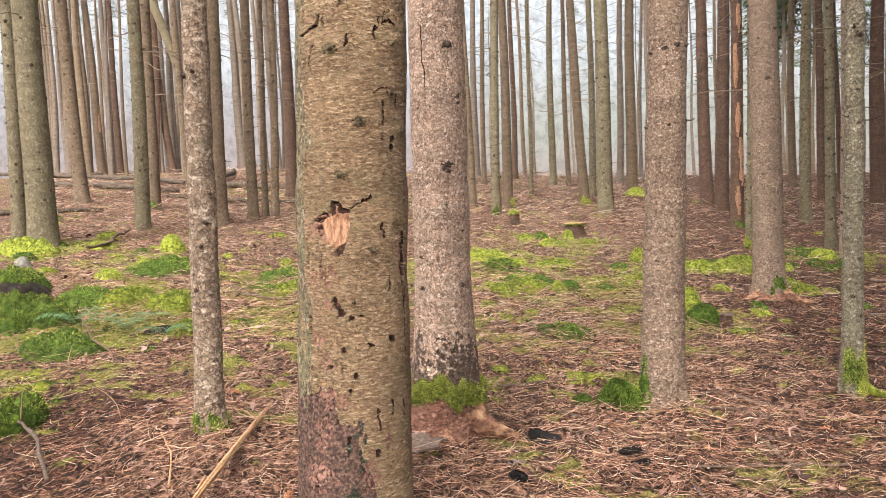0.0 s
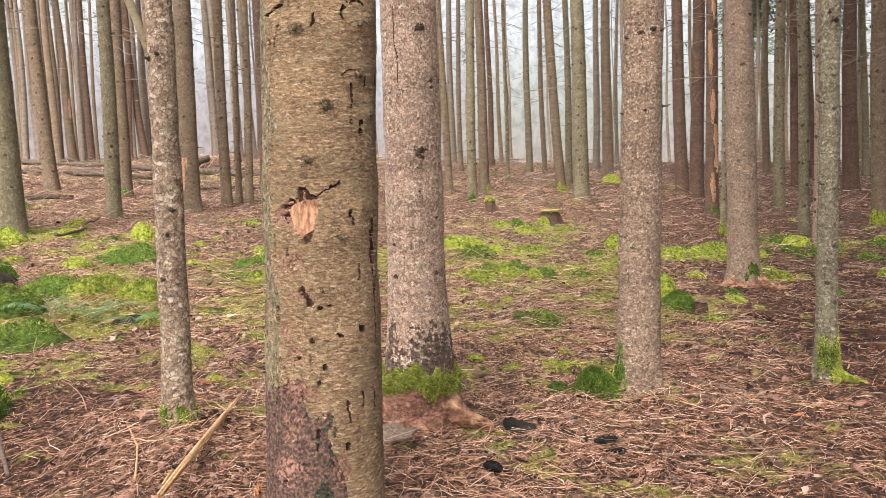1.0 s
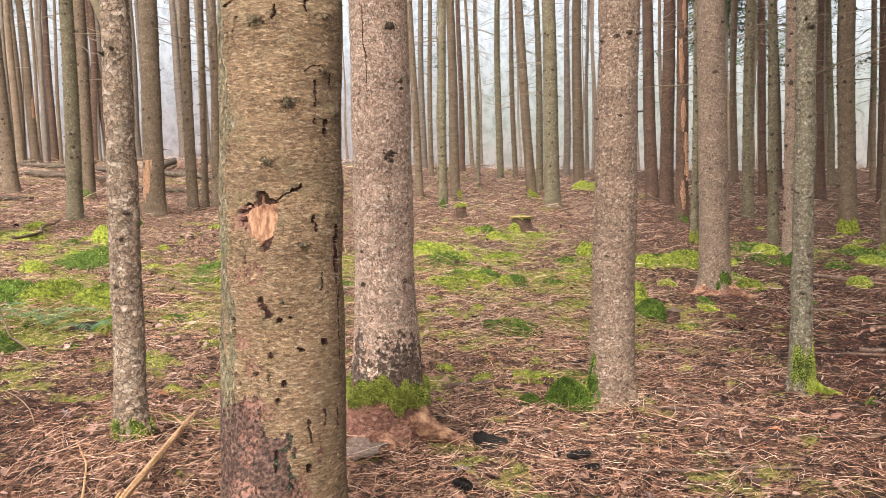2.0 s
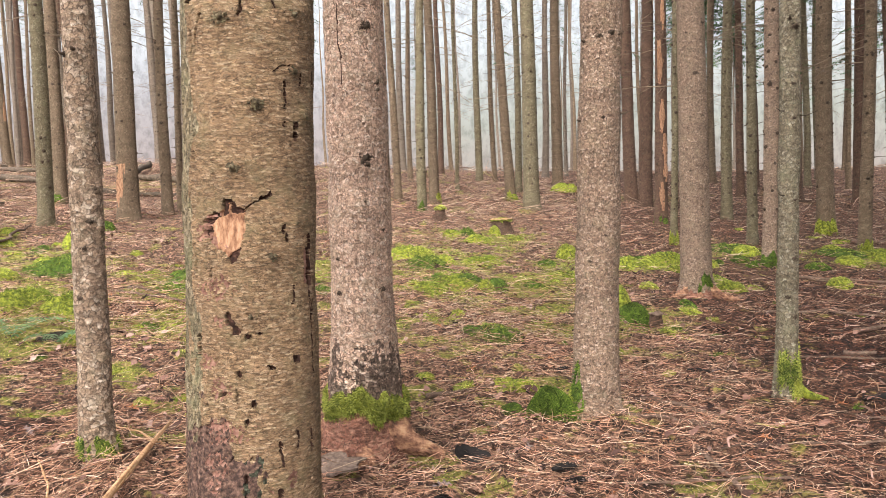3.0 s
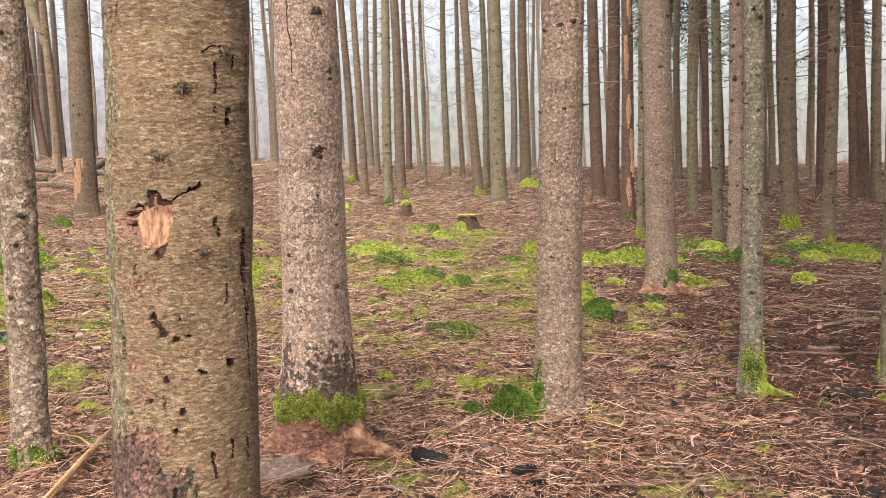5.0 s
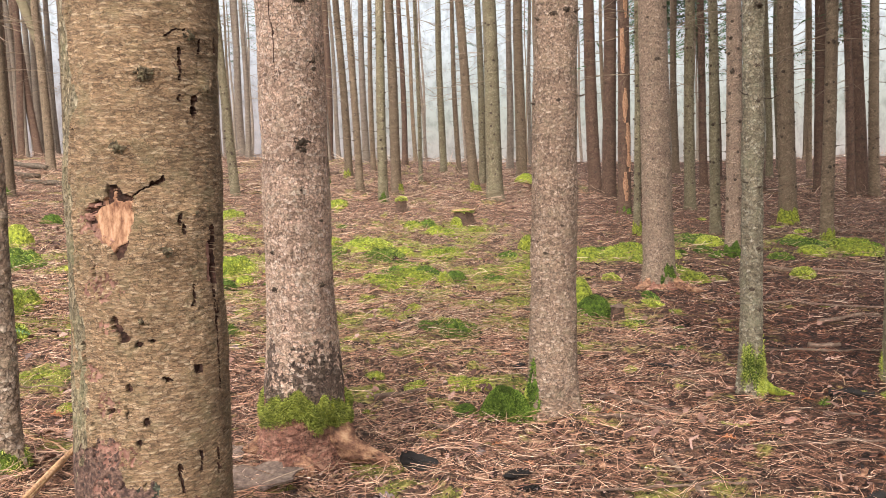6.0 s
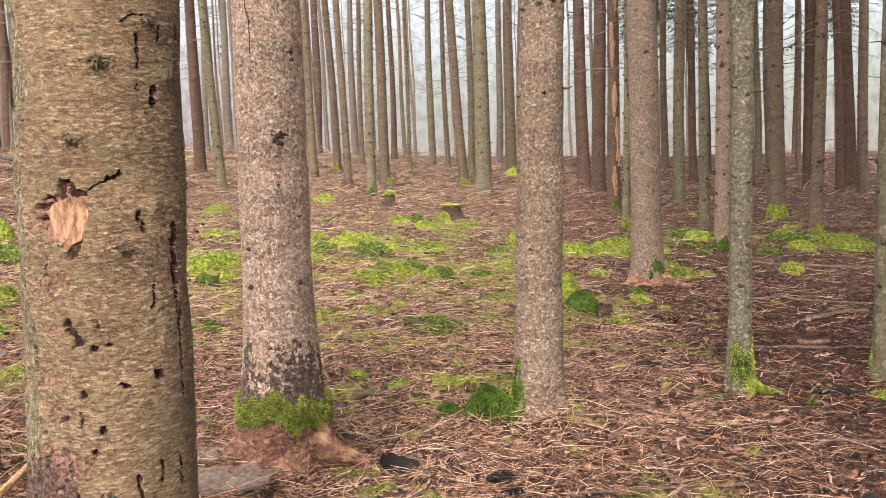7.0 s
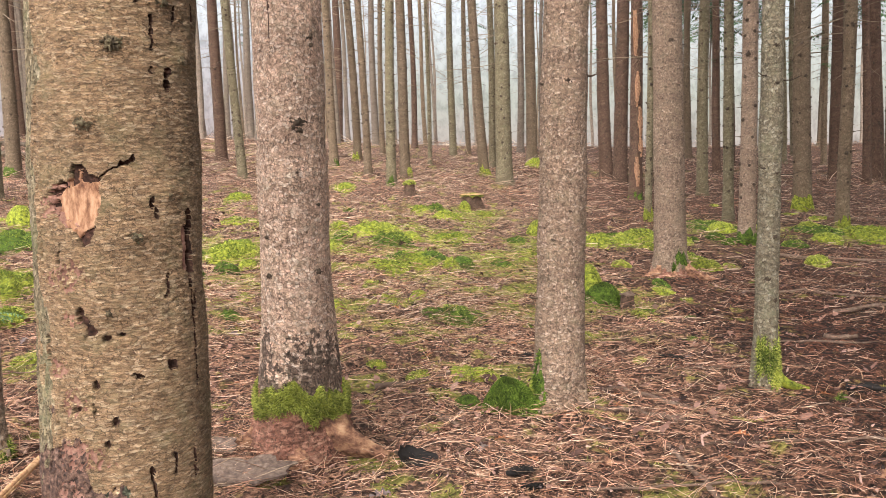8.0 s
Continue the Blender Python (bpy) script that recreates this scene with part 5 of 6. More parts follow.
# ---- moss ----
def moss_clump(x, y, rx, ry, h, deep=False, count=900, length=0.02, seed=0, label="", fuzz=0.004, lift=0.0, smooth=False):
    rng = np.random.default_rng(500 + seed)
    turns, rings = (72, 26) if max(rx, ry) > 0.2 else (44, 14)
    ang = np.linspace(0, 2 * math.pi, turns + 1)[:-1]
    k = np.sin(np.linspace(0, math.pi / 2, rings))
    A, K = np.meshgrid(ang, k)
    out = 1 + (0.12 if smooth else 0.5) * (fbm(np.cos(A) * 1.6 + 5 + seed, np.sin(A) * 1.6 + 5, 510 + seed, 3) - 0.5)
    X = x + rx * out * K * np.cos(A)
    Y = y + ry * out * K * np.sin(A)
    dome = np.sqrt(np.clip(1 - K ** 2, 0, 1)) * h
    bump = (fbm(X * 6, Y * 6, 520 + seed, 3) - 0.5) * 0.9 * h + (fbm(X * 15, Y * 15, 525, 2) - 0.5) * min(0.13, 0.9 * h) + (fbm(X * 45, Y * 45, 530, 2) - 0.5) * min(0.035, 0.3 * h)
    if smooth:
        bump = bump * 0.22
    Z = land(X, Y) + dome + bump * (1 - K ** 3) - 0.03 * K ** 4 - 0.005 + lift
    V = np.stack([X, Y, Z], -1)
    V[0] = V[0].mean(axis=0)
    idx = np.arange(A.size).reshape(A.shape)
    nxt = np.roll(idx, -1, axis=1)
    q = np.stack([idx[:-1], idx[1:], nxt[1:], nxt[:-1]], -1).reshape(-1, 4)
    z0 = float(land(x, y))
    clump = holder("moss_clump", x, y, z0, label or ("deep green moss cushion on the forest floor" if deep else "yellow-green moss patch on the forest floor"), "moss", "moss patches")
    o = np.array([x, y, z0])
    pad = part("moss_pad", mesh_np("moss_pad", V.reshape(-1, 3) - o, q), M_MOSS_DEEP if deep else M_MOSS, clump)
    count = int(count * 2.6)
    i = rng.integers(0, rings - 1, count * 2)
    j = rng.integers(0, turns, count * 2)
    keep = rng.random(count * 2) < (K[i, j] + 0.15)
    i, j = i[keep][:count], j[keep][:count]
    u, w = rng.random((len(i), 1)), rng.random((len(i), 1))
    j2 = (j + 1) % turns
    base = (V[i, j] * (1 - u) + V[i + 1, j] * u) * (1 - w) + (V[i, j2] * (1 - u) + V[i + 1, j2] * u) * w
    nrm = base - np.array([x, y, z0 - 0.3 * max(rx, ry)])
    nrm /= np.linalg.norm(nrm, axis=1)[:, None]
    fronds_at(pad, base - o, nrm * 1.2, length * 0.62, fuzz * 0.5, M_FROND_DEEP if deep else M_FROND, rng)
    if max(rx, ry) > 0.2 and not smooth:
        tips = (fbm(base[:, 0] * 5, base[:, 1] * 5, 540 + seed, 3) + 0.8 * (base[:, 2] - land(base[:, 0], base[:, 1])) / h) > (0.85 if deep else 0.95)
        fronds_at(pad, base[tips] - o, nrm[tips] * 1.2, length * 0.75, fuzz * 0.5, M_FROND if deep else M_FROND_DEEP, rng)
    return clump


moss_clump(0.86, 4.95, 0.152, 0.14, 0.175, True, 17000, 0.017, 1, "round deep green moss cushion at a trunk's foot", 0.0028, smooth=True)
moss_clump(1.06, 5.06, 0.1, 0.1, 0.16, False, 3500, 0.014, 3, "olive moss skirt against a trunk's foot", 0.003)
moss_clump(0.64, 5.06, 0.085, 0.07, 0.06, True, 2200, 0.012, 2, fuzz=0.002, smooth=True)
moss_clump(0.7, 5.55, 0.16, 0.12, 0.05, False, 1800, 0.016, 47, fuzz=0.0025)
moss_clump(1.95, 7.95, 0.19, 0.2, 0.2, True, 3200, 0.018, 5, "deep green moss cushion behind a trunk", smooth=True)
moss_clump(1.9, 8.35, 0.13, 0.2, 0.26, False, 1600, 0.02, 6, "bright yellow moss mound", smooth=True)
moss_clump(-4.7, 10.3, 0.5, 0.6, 0.13, True, 2200, 0.03, 7, fuzz=0.006)
moss_clump(-5.3, 11.9, 0.2, 0.22, 0.27, False, 900, 0.025, 8, "tall yellow-green moss mound over an old stump", 0.006, smooth=True)
moss_clump(-7.2, 11.1, 0.5, 0.4, 0.2, False, 1400, 0.03, 9, fuzz=0.006)
moss_clump(-4.35, 6.7, 0.5, 0.5, 0.22, True, 4500, 0.03, 10, "large moss-covered mound", 0.005)
moss_clump(-5.3, 7.9, 0.36, 0.4, 0.3, True, 2500, 0.03, 11, "dark mossy mound over old wood", 0.006)
moss_clump(-4.3, 7.6, 0.35, 0.5, 0.14, True, 1800, 0.028, 12, fuzz=0.005)
moss_clump(-3.9, 7.8, 0.26, 0.5, 0.12, False, 1500, 0.028, 13, fuzz=0.005)
moss_clump(-3.35, 7.7, 0.3, 0.4, 0.13, False, 1600, 0.028, 14, fuzz=0.005)
moss_clump(-2.8, 6.7, 0.15, 0.25, 0.09, False, 900, 0.025, 15, fuzz=0.004)
moss_clump(-3.5, 5.9, 0.34, 0.35, 0.1, True, 1800, 0.025, 16, fuzz=0.004)
moss_clump(-2.78, 4.15, 0.16, 0.3, 0.2, True, 1700, 0.025, 17, "dark green mossy lump beside dead twigs", 0.004)
moss_clump(-3.0, 10.1, 0.3, 0.5, 0.1, True, 900, 0.03, 18, fuzz=0.006)
moss_clump(-2.6, 9.1, 0.15, 0.3, 0.1, False, 600, 0.03, 19, fuzz=0.006)
moss_clump(-1.95, 10.2, 0.3, 0.6, 0.14, False, 2200, 0.03, 20, fuzz=0.006)
moss_clump(-0.2, 11.6, 0.35, 0.5, 0.08, True, 1800, 0.03, 21, fuzz=0.006)
moss_clump(0.65, 11.9, 0.35, 0.5, 0.08, False, 1800, 0.03, 22, fuzz=0.006)
moss_clump(0.2, 9.9, 0.35, 0.6, 0.07, False, 1300, 0.028, 23, fuzz=0.005)
moss_clump(0.6, 7.25, 0.3, 0.3, 0.05, True, 1500, 0.025, 24, fuzz=0.004)
moss_clump(0.29, 7.95, 0.09, 0.12, 0.06, False, 500, 0.022, 25, fuzz=0.004)
moss_clump(0.6, 9.4, 0.1, 0.14, 0.11, False, 600, 0.025, 26, "small bright moss knob", 0.005)
moss_clump(-0.05, 9.4, 0.2, 0.4, 0.07, False, 700, 0.026, 27, fuzz=0.005)
moss_clump(2.63, 11.6, 0.27, 0.5, 0.1, False, 700, 0.03, 28, fuzz=0.006)
moss_clump(3.26, 12.0, 0.35, 0.5, 0.1, False, 800, 0.03, 29, fuzz=0.006)
moss_clump(4.67, 13.5, 0.45, 0.7, 0.08, True, 900, 0.03, 30, fuzz=0.007)
moss_clump(0.9, 15.42, 0.11, 0.11, 0.19, False, 700, 0.03, 48, "yellow moss lump beside a stump", 0.007, smooth=True)
moss_clump(1.24, 14.9, 0.2, 0.25, 0.08, False, 700, 0.03, 49, "yellow moss lump beside a stump", 0.007, smooth=True)
moss_clump(0.14, 15.0, 0.22, 0.3, 0.13, False, 600, 0.035, 31, fuzz=0.008)
moss_clump(0.38, 15.1, 0.17, 0.25, 0.16, True, 400, 0.035, 32, fuzz=0.008)
moss_clump(0.6, 14.2, 0.28, 0.3, 0.09, False, 600, 0.03, 50, fuzz=0.007)
moss_clump(1.9, 12.6, 0.17, 0.2, 0.2, False, 900, 0.03, 51, "bright moss knob beside a trunk", 0.006, smooth=True)
moss_clump(-0.32, 12.3, 0.22, 0.3, 0.13, False, 900, 0.03, 52, fuzz=0.006, smooth=True)
moss_clump(-1.66, 5.07, 0.09, 0.08, 0.03, False, 500, 0.018, 33, fuzz=0.003)
moss_clump(-1.44, 5.19, 0.09, 0.08, 0.03, False, 500, 0.018, 34, fuzz=0.003)
moss_clump(1.84, 6.08, 0.06, 0.07, 0.03, False, 350, 0.018, 35, fuzz=0.003)
moss_clump(2.27, 7.23, 0.06, 0.08, 0.04, False, 300, 0.02, 36, fuzz=0.004)
moss_clump(6.2, 12.9, 0.45, 0.6, 0.07, True, 900, 0.03, 37, fuzz=0.007)
moss_clump(6.6, 12.3, 0.3, 0.6, 0.14, False, 700, 0.03, 38, fuzz=0.007)
moss_clump(-3.36, 16.1, 0.24, 0.6, 0.1, False, 400, 0.035, 39, fuzz=0.008)
moss_clump(-1.6, 18.4, 0.24, 0.6, 0.1, False, 400, 0.035, 40, fuzz=0.008)
moss_clump(0.62, 5.62, 0.1, 0.09, 0.04, False, 700, 0.018, 41, fuzz=0.003)
moss_clump(0.07, 5.75, 0.08, 0.08, 0.03, False, 400, 0.018, 42, fuzz=0.003)
moss_clump(2.13, 4.85, 0.12, 0.07, 0.02, False, 450, 0.018, 43, fuzz=0.003)
moss_clump(-0.6, 12.4, 0.25, 0.5, 0.1, False, 600, 0.03, 44, fuzz=0.006)
moss_clump(3.6, 27.0, 0.5, 0.5, 0.25, False, 300, 0.05, 46, fuzz=0.012)


def rough_mound(x, y, rx, ry, h, turn, seed, material=M_DARK_MOUND, name="rotten_stump", label="dark crumbling stump half sunk in moss", category="stump"):
    """A rough low mound; the dark ones stand for shaded hollows in the moss."""
    k, a = np.meshgrid(np.linspace(0, 1, 16), np.linspace(0, 2 * math.pi, 41)[:-1], indexing="ij")
    w = np.sin(np.clip(k * 1.15, 0, 1) * math.pi / 2) * (0.8 + 0.5 * fbm(np.cos(a) * 2 + 9, np.sin(a) * 2 + k * 2 + seed, 560, 3))
    px, py = rx * w * np.cos(a), ry * w * np.sin(a)
    c, t = math.cos(turn), math.sin(turn)
    X, Y = x + px * c - py * t, y + px * t + py * c
    Z = float(land(x, y)) + h * (1 - k ** 2.2) + (fbm(X * 9, Y * 9 + k * 3, 563 + seed, 4) - 0.5) * h * 0.9 * (1 - k) - 0.06 * k
    V = np.stack([X, Y, Z], -1)
    V[0] = V[0].mean(axis=0)
    idx = np.arange(a.size).reshape(a.shape)
    nxt = np.roll(idx, -1, axis=1)
    o = np.array([x, y, float(land(x, y))])
    thing(name, mesh_np(name, V.reshape(-1, 3) - o, np.stack([idx[:-1], idx[1:], nxt[1:], nxt[:-1]], -1).reshape(-1, 4)), material, label, category, at=Matrix.Translation(o))


# two dark mounds added for shade between the moss, then a stone
rough_mound(-5.18, 7.75, 0.36, 0.3, 0.2, 0.4, 1)
rough_mound(-3.05, 6.75, 0.2, 0.16, 0.06, 0.9, 2)
rough_mound(-6.66, 10.17, 0.11, 0.1, 0.14, 0.2, 3, M_STONE, "stone", "grey rounded stone beside a mossy foot", "stone")

# small clumps scattered through the mossy stretches
rng = random.Random(303)
made = 0
while made < 210:
    y = 4.6 + 12.5 * rng.random() ** 1.1
    x = rng.uniform(-0.62, 0.62) * (y + 1.2) + 0.3
    if rng.random() > float(moss_amount(x, y)) * 1.3 or math.hypot(x - 0.9, y - 4.9) < 0.5 or (y > 13 and abs(x - 0.7) < 1.6):
        continue
    size = rng.uniform(0.05, 0.17) * (0.75 + y / 22)
    knob = rng.random() < 0.4 and y > 8.5
    size *= 1.0 if y > 8.5 else 0.7
    moss_clump(x, y, size, size * rng.uniform(0.8, 1.5), size * (rng.uniform(0.5, 0.8) if knob else rng.uniform(0.16, 0.4)), rng.random() < 0.35, int(250 + 1200 * size), 0.014 + 0.0012 * y, 60 + made % 37, fuzz=0.0022 + 0.00035 * y, smooth=knob)
    made += 1


# ---- stumps ----
def stump(x, y, r, h, seed, label, capped=0.0):
    z0 = float(land(x, y))
    top = holder("tree_stump", x, y, z0, label, "stump")
    levels = np.linspace(-0.1, h, 12)
    v, uv, q, TH, Z = stem_grid(r, 9.0, (0, 0), 0.5, 30, levels, 4, seed, 0.0, far_relief(seed, r * 1.6))
    vv, ff, uu = pick(v, uv, q.reshape(-1, 4))
    part("stump_side", mesh_np("stump_side", vv * np.array([0.8, 0.8, 1]), ff, uu), M_BARK_RED, top)
    ring = v[-1, :-1].copy()
    ring[:, 2] += (vnoise(ring[:, 0] * 20, ring[:, 1] * 20, seed) - 0.5) * 0.03
    cap = np.vstack([ring, ring * np.array([0.5, 0.5, 1]) + np.array([0, 0, 0.012]), [[0, 0, h + 0.01]]])
    n = len(ring)
    f = [(j, (j + 1) % n, n + (j + 1) % n, n + j) for j in range(n)] + [(n + j, n + (j + 1) % n, n + (j + 2) % n, 2 * n) for j in range(0, n, 2)]
    part("cut_top", mesh_np("cut_top", cap, f), M_SPLIT if seed == 1 else M_STICK, top, "weathered cut top")
    if capped:
        a, k = np.meshgrid(np.linspace(0, 2 * math.pi, 25)[:-1], np.sin(np.linspace(0, math.pi / 2, 9)))
        pad = np.stack([r * 1.15 * k * np.cos(a), r * 1.15 * k * np.sin(a), h - 0.03 + capped * np.sqrt(1 - k ** 2) + (fbm(k * np.cos(a) * 3 + 9, k * np.sin(a) * 3 + 9, 610 + seed, 3) - 0.5) * 0.06], -1)
        idx = np.arange(a.size).reshape(a.shape)
        nxt = np.roll(idx, -1, axis=1)
        moss = part("moss_cap", mesh_np("moss_cap", pad.reshape(-1, 3), np.stack([idx[:-1], idx[1:], nxt[1:], nxt[:-1]], -1).reshape(-1, 4)), M_MOSS, top, "yellow-green moss on the cut top")
        rng = np.random.default_rng(620 + seed)
        pick_ = pad.reshape(-1, 3)[rng.integers(0, a.size, 900)] + rng.normal(0, 0.01, (900, 3))
        fronds_at(moss, pick_, np.tile([0, 0, 1.0], (900, 1)), 0.02, 0.003, M_FROND, rng)


stump(1.04, 15.75, 0.18, 0.27, 1, "low cut stump with pale top and yellow moss", 0.035)
stump(-0.16, 17.2, 0.11, 0.3, 2, "small dark stump capped with yellow moss", 0.07)
stump(2.14, 7.8, 0.055, 0.14, 3, "small grey stump beside moss")


# ---- sticks, bark pieces and cones on the ground ----
def stick(points, r0, r1, label, material=M_STICK, name="stick", sides=8, lift=0.0, group="sticks on the ground"):
    pts = []
    for (xa, ya), (xb, yb) in zip(points, points[1:]):
        for k in np.linspace(0, 1, 7)[:-1]:
            pts.append((xa + (xb - xa) * k, ya + (yb - ya) * k))
    pts.append(points[-1])
    pts = np.array(pts)
    length = np.linalg.norm(pts[-1] - pts[0])
    wob = (np.stack([fbm(pts[:, 0] * 3, pts[:, 1] * 3, 620, 3), fbm(pts[:, 0] * 3, pts[:, 1] * 3, 630, 3)], -1) - 0.5) * 0.05 * length
    pts = pts + wob
    rad = np.linspace(r0, r1, len(pts))
    z = rise(pts[:, 0], pts[:, 1])
    z = np.maximum(land(pts[:, 0], pts[:, 1]), z * 0.5 + 0.5 * land(pts[:, 0], pts[:, 1])) + rad * 0.6 + lift
    P = np.column_stack([pts, z])
    o = P.mean(axis=0)
    v, f = tube(P - o, rad * (0.85 + 0.3 * np.random.default_rng(int(abs(pts[0, 0]) * 1000)).random(len(rad))), sides)
    v = v + ((fbm(v[:, 0] * 60 + v[:, 2] * 31, v[:, 1] * 60, 640, 2) - 0.5) * r0 * 0.8)[:, None]
    return thing(name, mesh_np(name, v, f), material, label, "stick", group, at=Matrix.Translation(o))


def split_stick(a, b, w, label):
    """A straight, splintered half of a branch, with torn strips along it."""
    rng = np.random.default_rng(44)
    along = np.linspace(0, 1, 12)
    top = land(a[0] + (b[0] - a[0]) * along, a[1] + (b[1] - a[1]) * along)
    a, b = np.array((*a, top[:5].max() + 0.035)), np.array((*b, top[6:].max() + 0.035))
    d = (b - a) / np.linalg.norm(b - a)
    s = np.cross(d, (0, 0, 1.0))
    s /= np.linalg.norm(s)
    u = np.cross(s, d)
    ln = np.linalg.norm(b - a)
    pieces = []
    for k in range(11):
        o = s * rng.uniform(-1, 1) * w * 0.62 + u * rng.uniform(-0.4, 0.5) * w
        lo, hi = (0.0, 1.0) if k < 5 else sorted(rng.uniform(-0.04, 1.0, 2))
        lo, hi = lo + rng.uniform(0, 0.14), hi + 0.05
        pts = [a + d * ln * q + o * (0.45 + 0.55 * q) + rng.normal(0, 0.0022, 3) for q in np.linspace(lo, hi, 7)]
        r = w * rng.uniform(0.16, 0.36)
        pieces.append(tube(pts, [r * 0.25, r * 0.7, r, r, r, r * 0.9, r * 0.5], 6))
    v, f = merged(pieces)
    o = (a + b) / 2
    return thing("stick", mesh_np("stick", v - o, f, smooth=False), M_SPLIT, label, "stick", "sticks on the ground", at=Matrix.Translation(o))


split_stick((-1.24, 4.45), (-1.06, 2.9), 0.033, "straight splintered piece of split yellow branch wood")
stick([(-1.55, 4.3), (-1.35, 4.2), (-1.12, 4.0)], 0.004, 0.005, "thin pale broken twig", M_SPLIT, lift=0.03)
stick([(-1.62, 3.75), (-1.45, 3.5), (-1.33, 3.2)], 0.004, 0.006, "thin pale broken twig", M_SPLIT, lift=0.02)
stick([(-3.4, 9.1), (-3.0, 8.8), (-2.5, 8.4)], 0.02, 0.012, "grey bent stick lying in moss")
stick([(-3.5, 8.9), (-3.0, 8.65), (-2.6, 8.5), (-2.2, 8.45)], 0.014, 0.008, "grey bent stick lying in moss")
stick([(-0.5, 8.7), (-0.2, 9.1), (0.1, 9.35)], 0.016, 0.012, "brown stick on moss")
stick([(1.6, 4.45), (1.62, 4.2), (1.64, 3.8)], 0.011, 0.014, "brown twig lying on needles")
stick([(2.9, 5.33), (3.03, 5.33), (3.16, 5.3)], 0.022, 0.018, "short wet black stick", M_BLACK)
stick([(1.97, 6.07), (2.13, 6.06)], 0.018, 0.015, "short dark piece of branch", M_BLACK)
stick([(3.35, 6.6), (3.6, 6.62)], 0.02, 0.016, "short dark piece of branch")
stick([(1.25, 4.92), (1.55, 4.85), (1.75, 4.7)], 0.014, 0.018, "dark damp stick")
stick([(1.3, 5.35), (1.6, 5.2), (1.9, 4.95)], 0.012, 0.015, "brown stick among needles")
stick([(0.45, 4.85), (0.58, 4.65)], 0.018, 0.014, "dark broken stick")
stick([(0.1, 5.35), (0.4, 5.5), (0.55, 5.6)], 0.02, 0.014, "dark damp stick")
stick([(2.6, 6.4), (3.2, 6.5), (3.9, 6.4)], 0.01, 0.008, "thin straight twig")
stick([(2.3, 4.4), (2.7, 4.5), (3.1, 4.45)], 0.007, 0.009, "thin straight twig")
stick([(1.1, 3.95), (1.5, 4.0), (1.95, 3.92)], 0.006, 0.007, "thin pale twig")
stick([(1.9, 5.6), (2.35, 5.85), (2.6, 5.8)], 0.009, 0.007, "thin twig beside a mossy foot")
stick([(3.5, 8.6), (4.3, 8.5), (5.0, 8.3)], 0.014, 0.01, "long pale twig")
stick([(3.9, 7.6), (4.6, 7.9)], 0.02, 0.018, "brown stick")
stick([(4.6, 10.8), (5.6, 10.6), (6.5, 10.5)], 0.022, 0.014, "long brown branch on the ground")
stick([(6.9, 14.2), (8.2, 14.4), (9.5, 14.3)], 0.04, 0.03, "fallen brown pole")
stick([(7.5, 11.2), (8.6, 11.4)], 0.03, 0.02, "brown stick")
stick([(-4.05, 6.95), (-3.4, 6.2), (-2.75, 5.4)], 0.008, 0.006, "curved brown dead branch over moss", M_STICK, lift=0.06)
stick([(-2.95, 4.35), (-2.4, 3.8), (-1.9, 3.2)], 0.012, 0.01, "long dark dead branch", M_SLATE, lift=0.05)
stick([(-1.9, 9.9), (-1.75, 10.2)], 0.014, 0.01, "dark curved twig", M_BLACK, lift=0.08)
stick([(-20.8, 34.0), (-15.9, 29.8), (-11.2, 25.8)], 0.09, 0.07, "long fallen grey log", M_LOG, name="fallen_log", group="fallen logs", lift=0.18)
stick([(-27.0, 39.0), (-22.0, 35.5), (-18.5, 33.6)], 0.09, 0.07, "long fallen grey log", M_LOG, name="fallen_log", group="fallen logs", lift=0.2)
stick([(-12.6, 34.0), (-11.9, 31.0), (-11.0, 28.2)], 0.12, 0.1, "leaning pale fallen log", M_LOG, name="fallen_log", group="fallen logs", lift=0.15)
stick([(-10.4, 26.6), (-8.9, 26.2), (-7.6, 25.9)], 0.12, 0.1, "pale fallen log", M_LOG, name="fallen_log", group="fallen logs", lift=0.08)
stick([(-17.0, 27.4), (-13.5, 25.0), (-10.6, 23.6)], 0.1, 0.08, "fallen brown log", M_LOG, name="fallen_log", group="fallen logs", lift=0.06)
stick([(-12.5, 15.9), (-11.1, 16.6), (-9.8, 17.9)], 0.07, 0.05, "fallen brown log", M_LOG, name="fallen_log", group="fallen logs", lift=0.02)
stick([(-10.0, 22.0), (-7.5, 21.0), (-6.0, 21.3)], 0.06, 0.05, "fallen brown log", M_LOG, name="fallen_log", group="fallen logs", lift=0.03)
stick([(-6.35, 11.3), (-6.6, 12.4), (-6.95, 13.7)], 0.024, 0.016, "brown fallen branch", M_STICK, name="fallen_log", group="fallen logs", lift=0.08)
stick([(-3.4, 28.0), (-2.9, 30.0)], 0.07, 0.06, "pale fallen log on the crest", name="fallen_log", group="fallen logs")
rng = random.Random(41)
for k in range(64):
    x, y = rng.uniform(-7, 8), rng.uniform(3.2, 17)
    if y < 5 and -2 < x < 0.3:
        continue
    a, ln = rng.uniform(0, math.pi), rng.uniform(0.12, 0.7) * (0.6 + y / 14)
    w = rng.uniform(0.003, 0.008) * (0.8 + y / 18)
    stick([(x, y), (x + math.cos(a) * ln / 2, y + math.sin(a) * ln / 2), (x + math.cos(a + 0.3) * ln, y + math.sin(a + 0.3) * ln)], w, w * 0.7, "dead brown twig on the forest floor", sides=6)


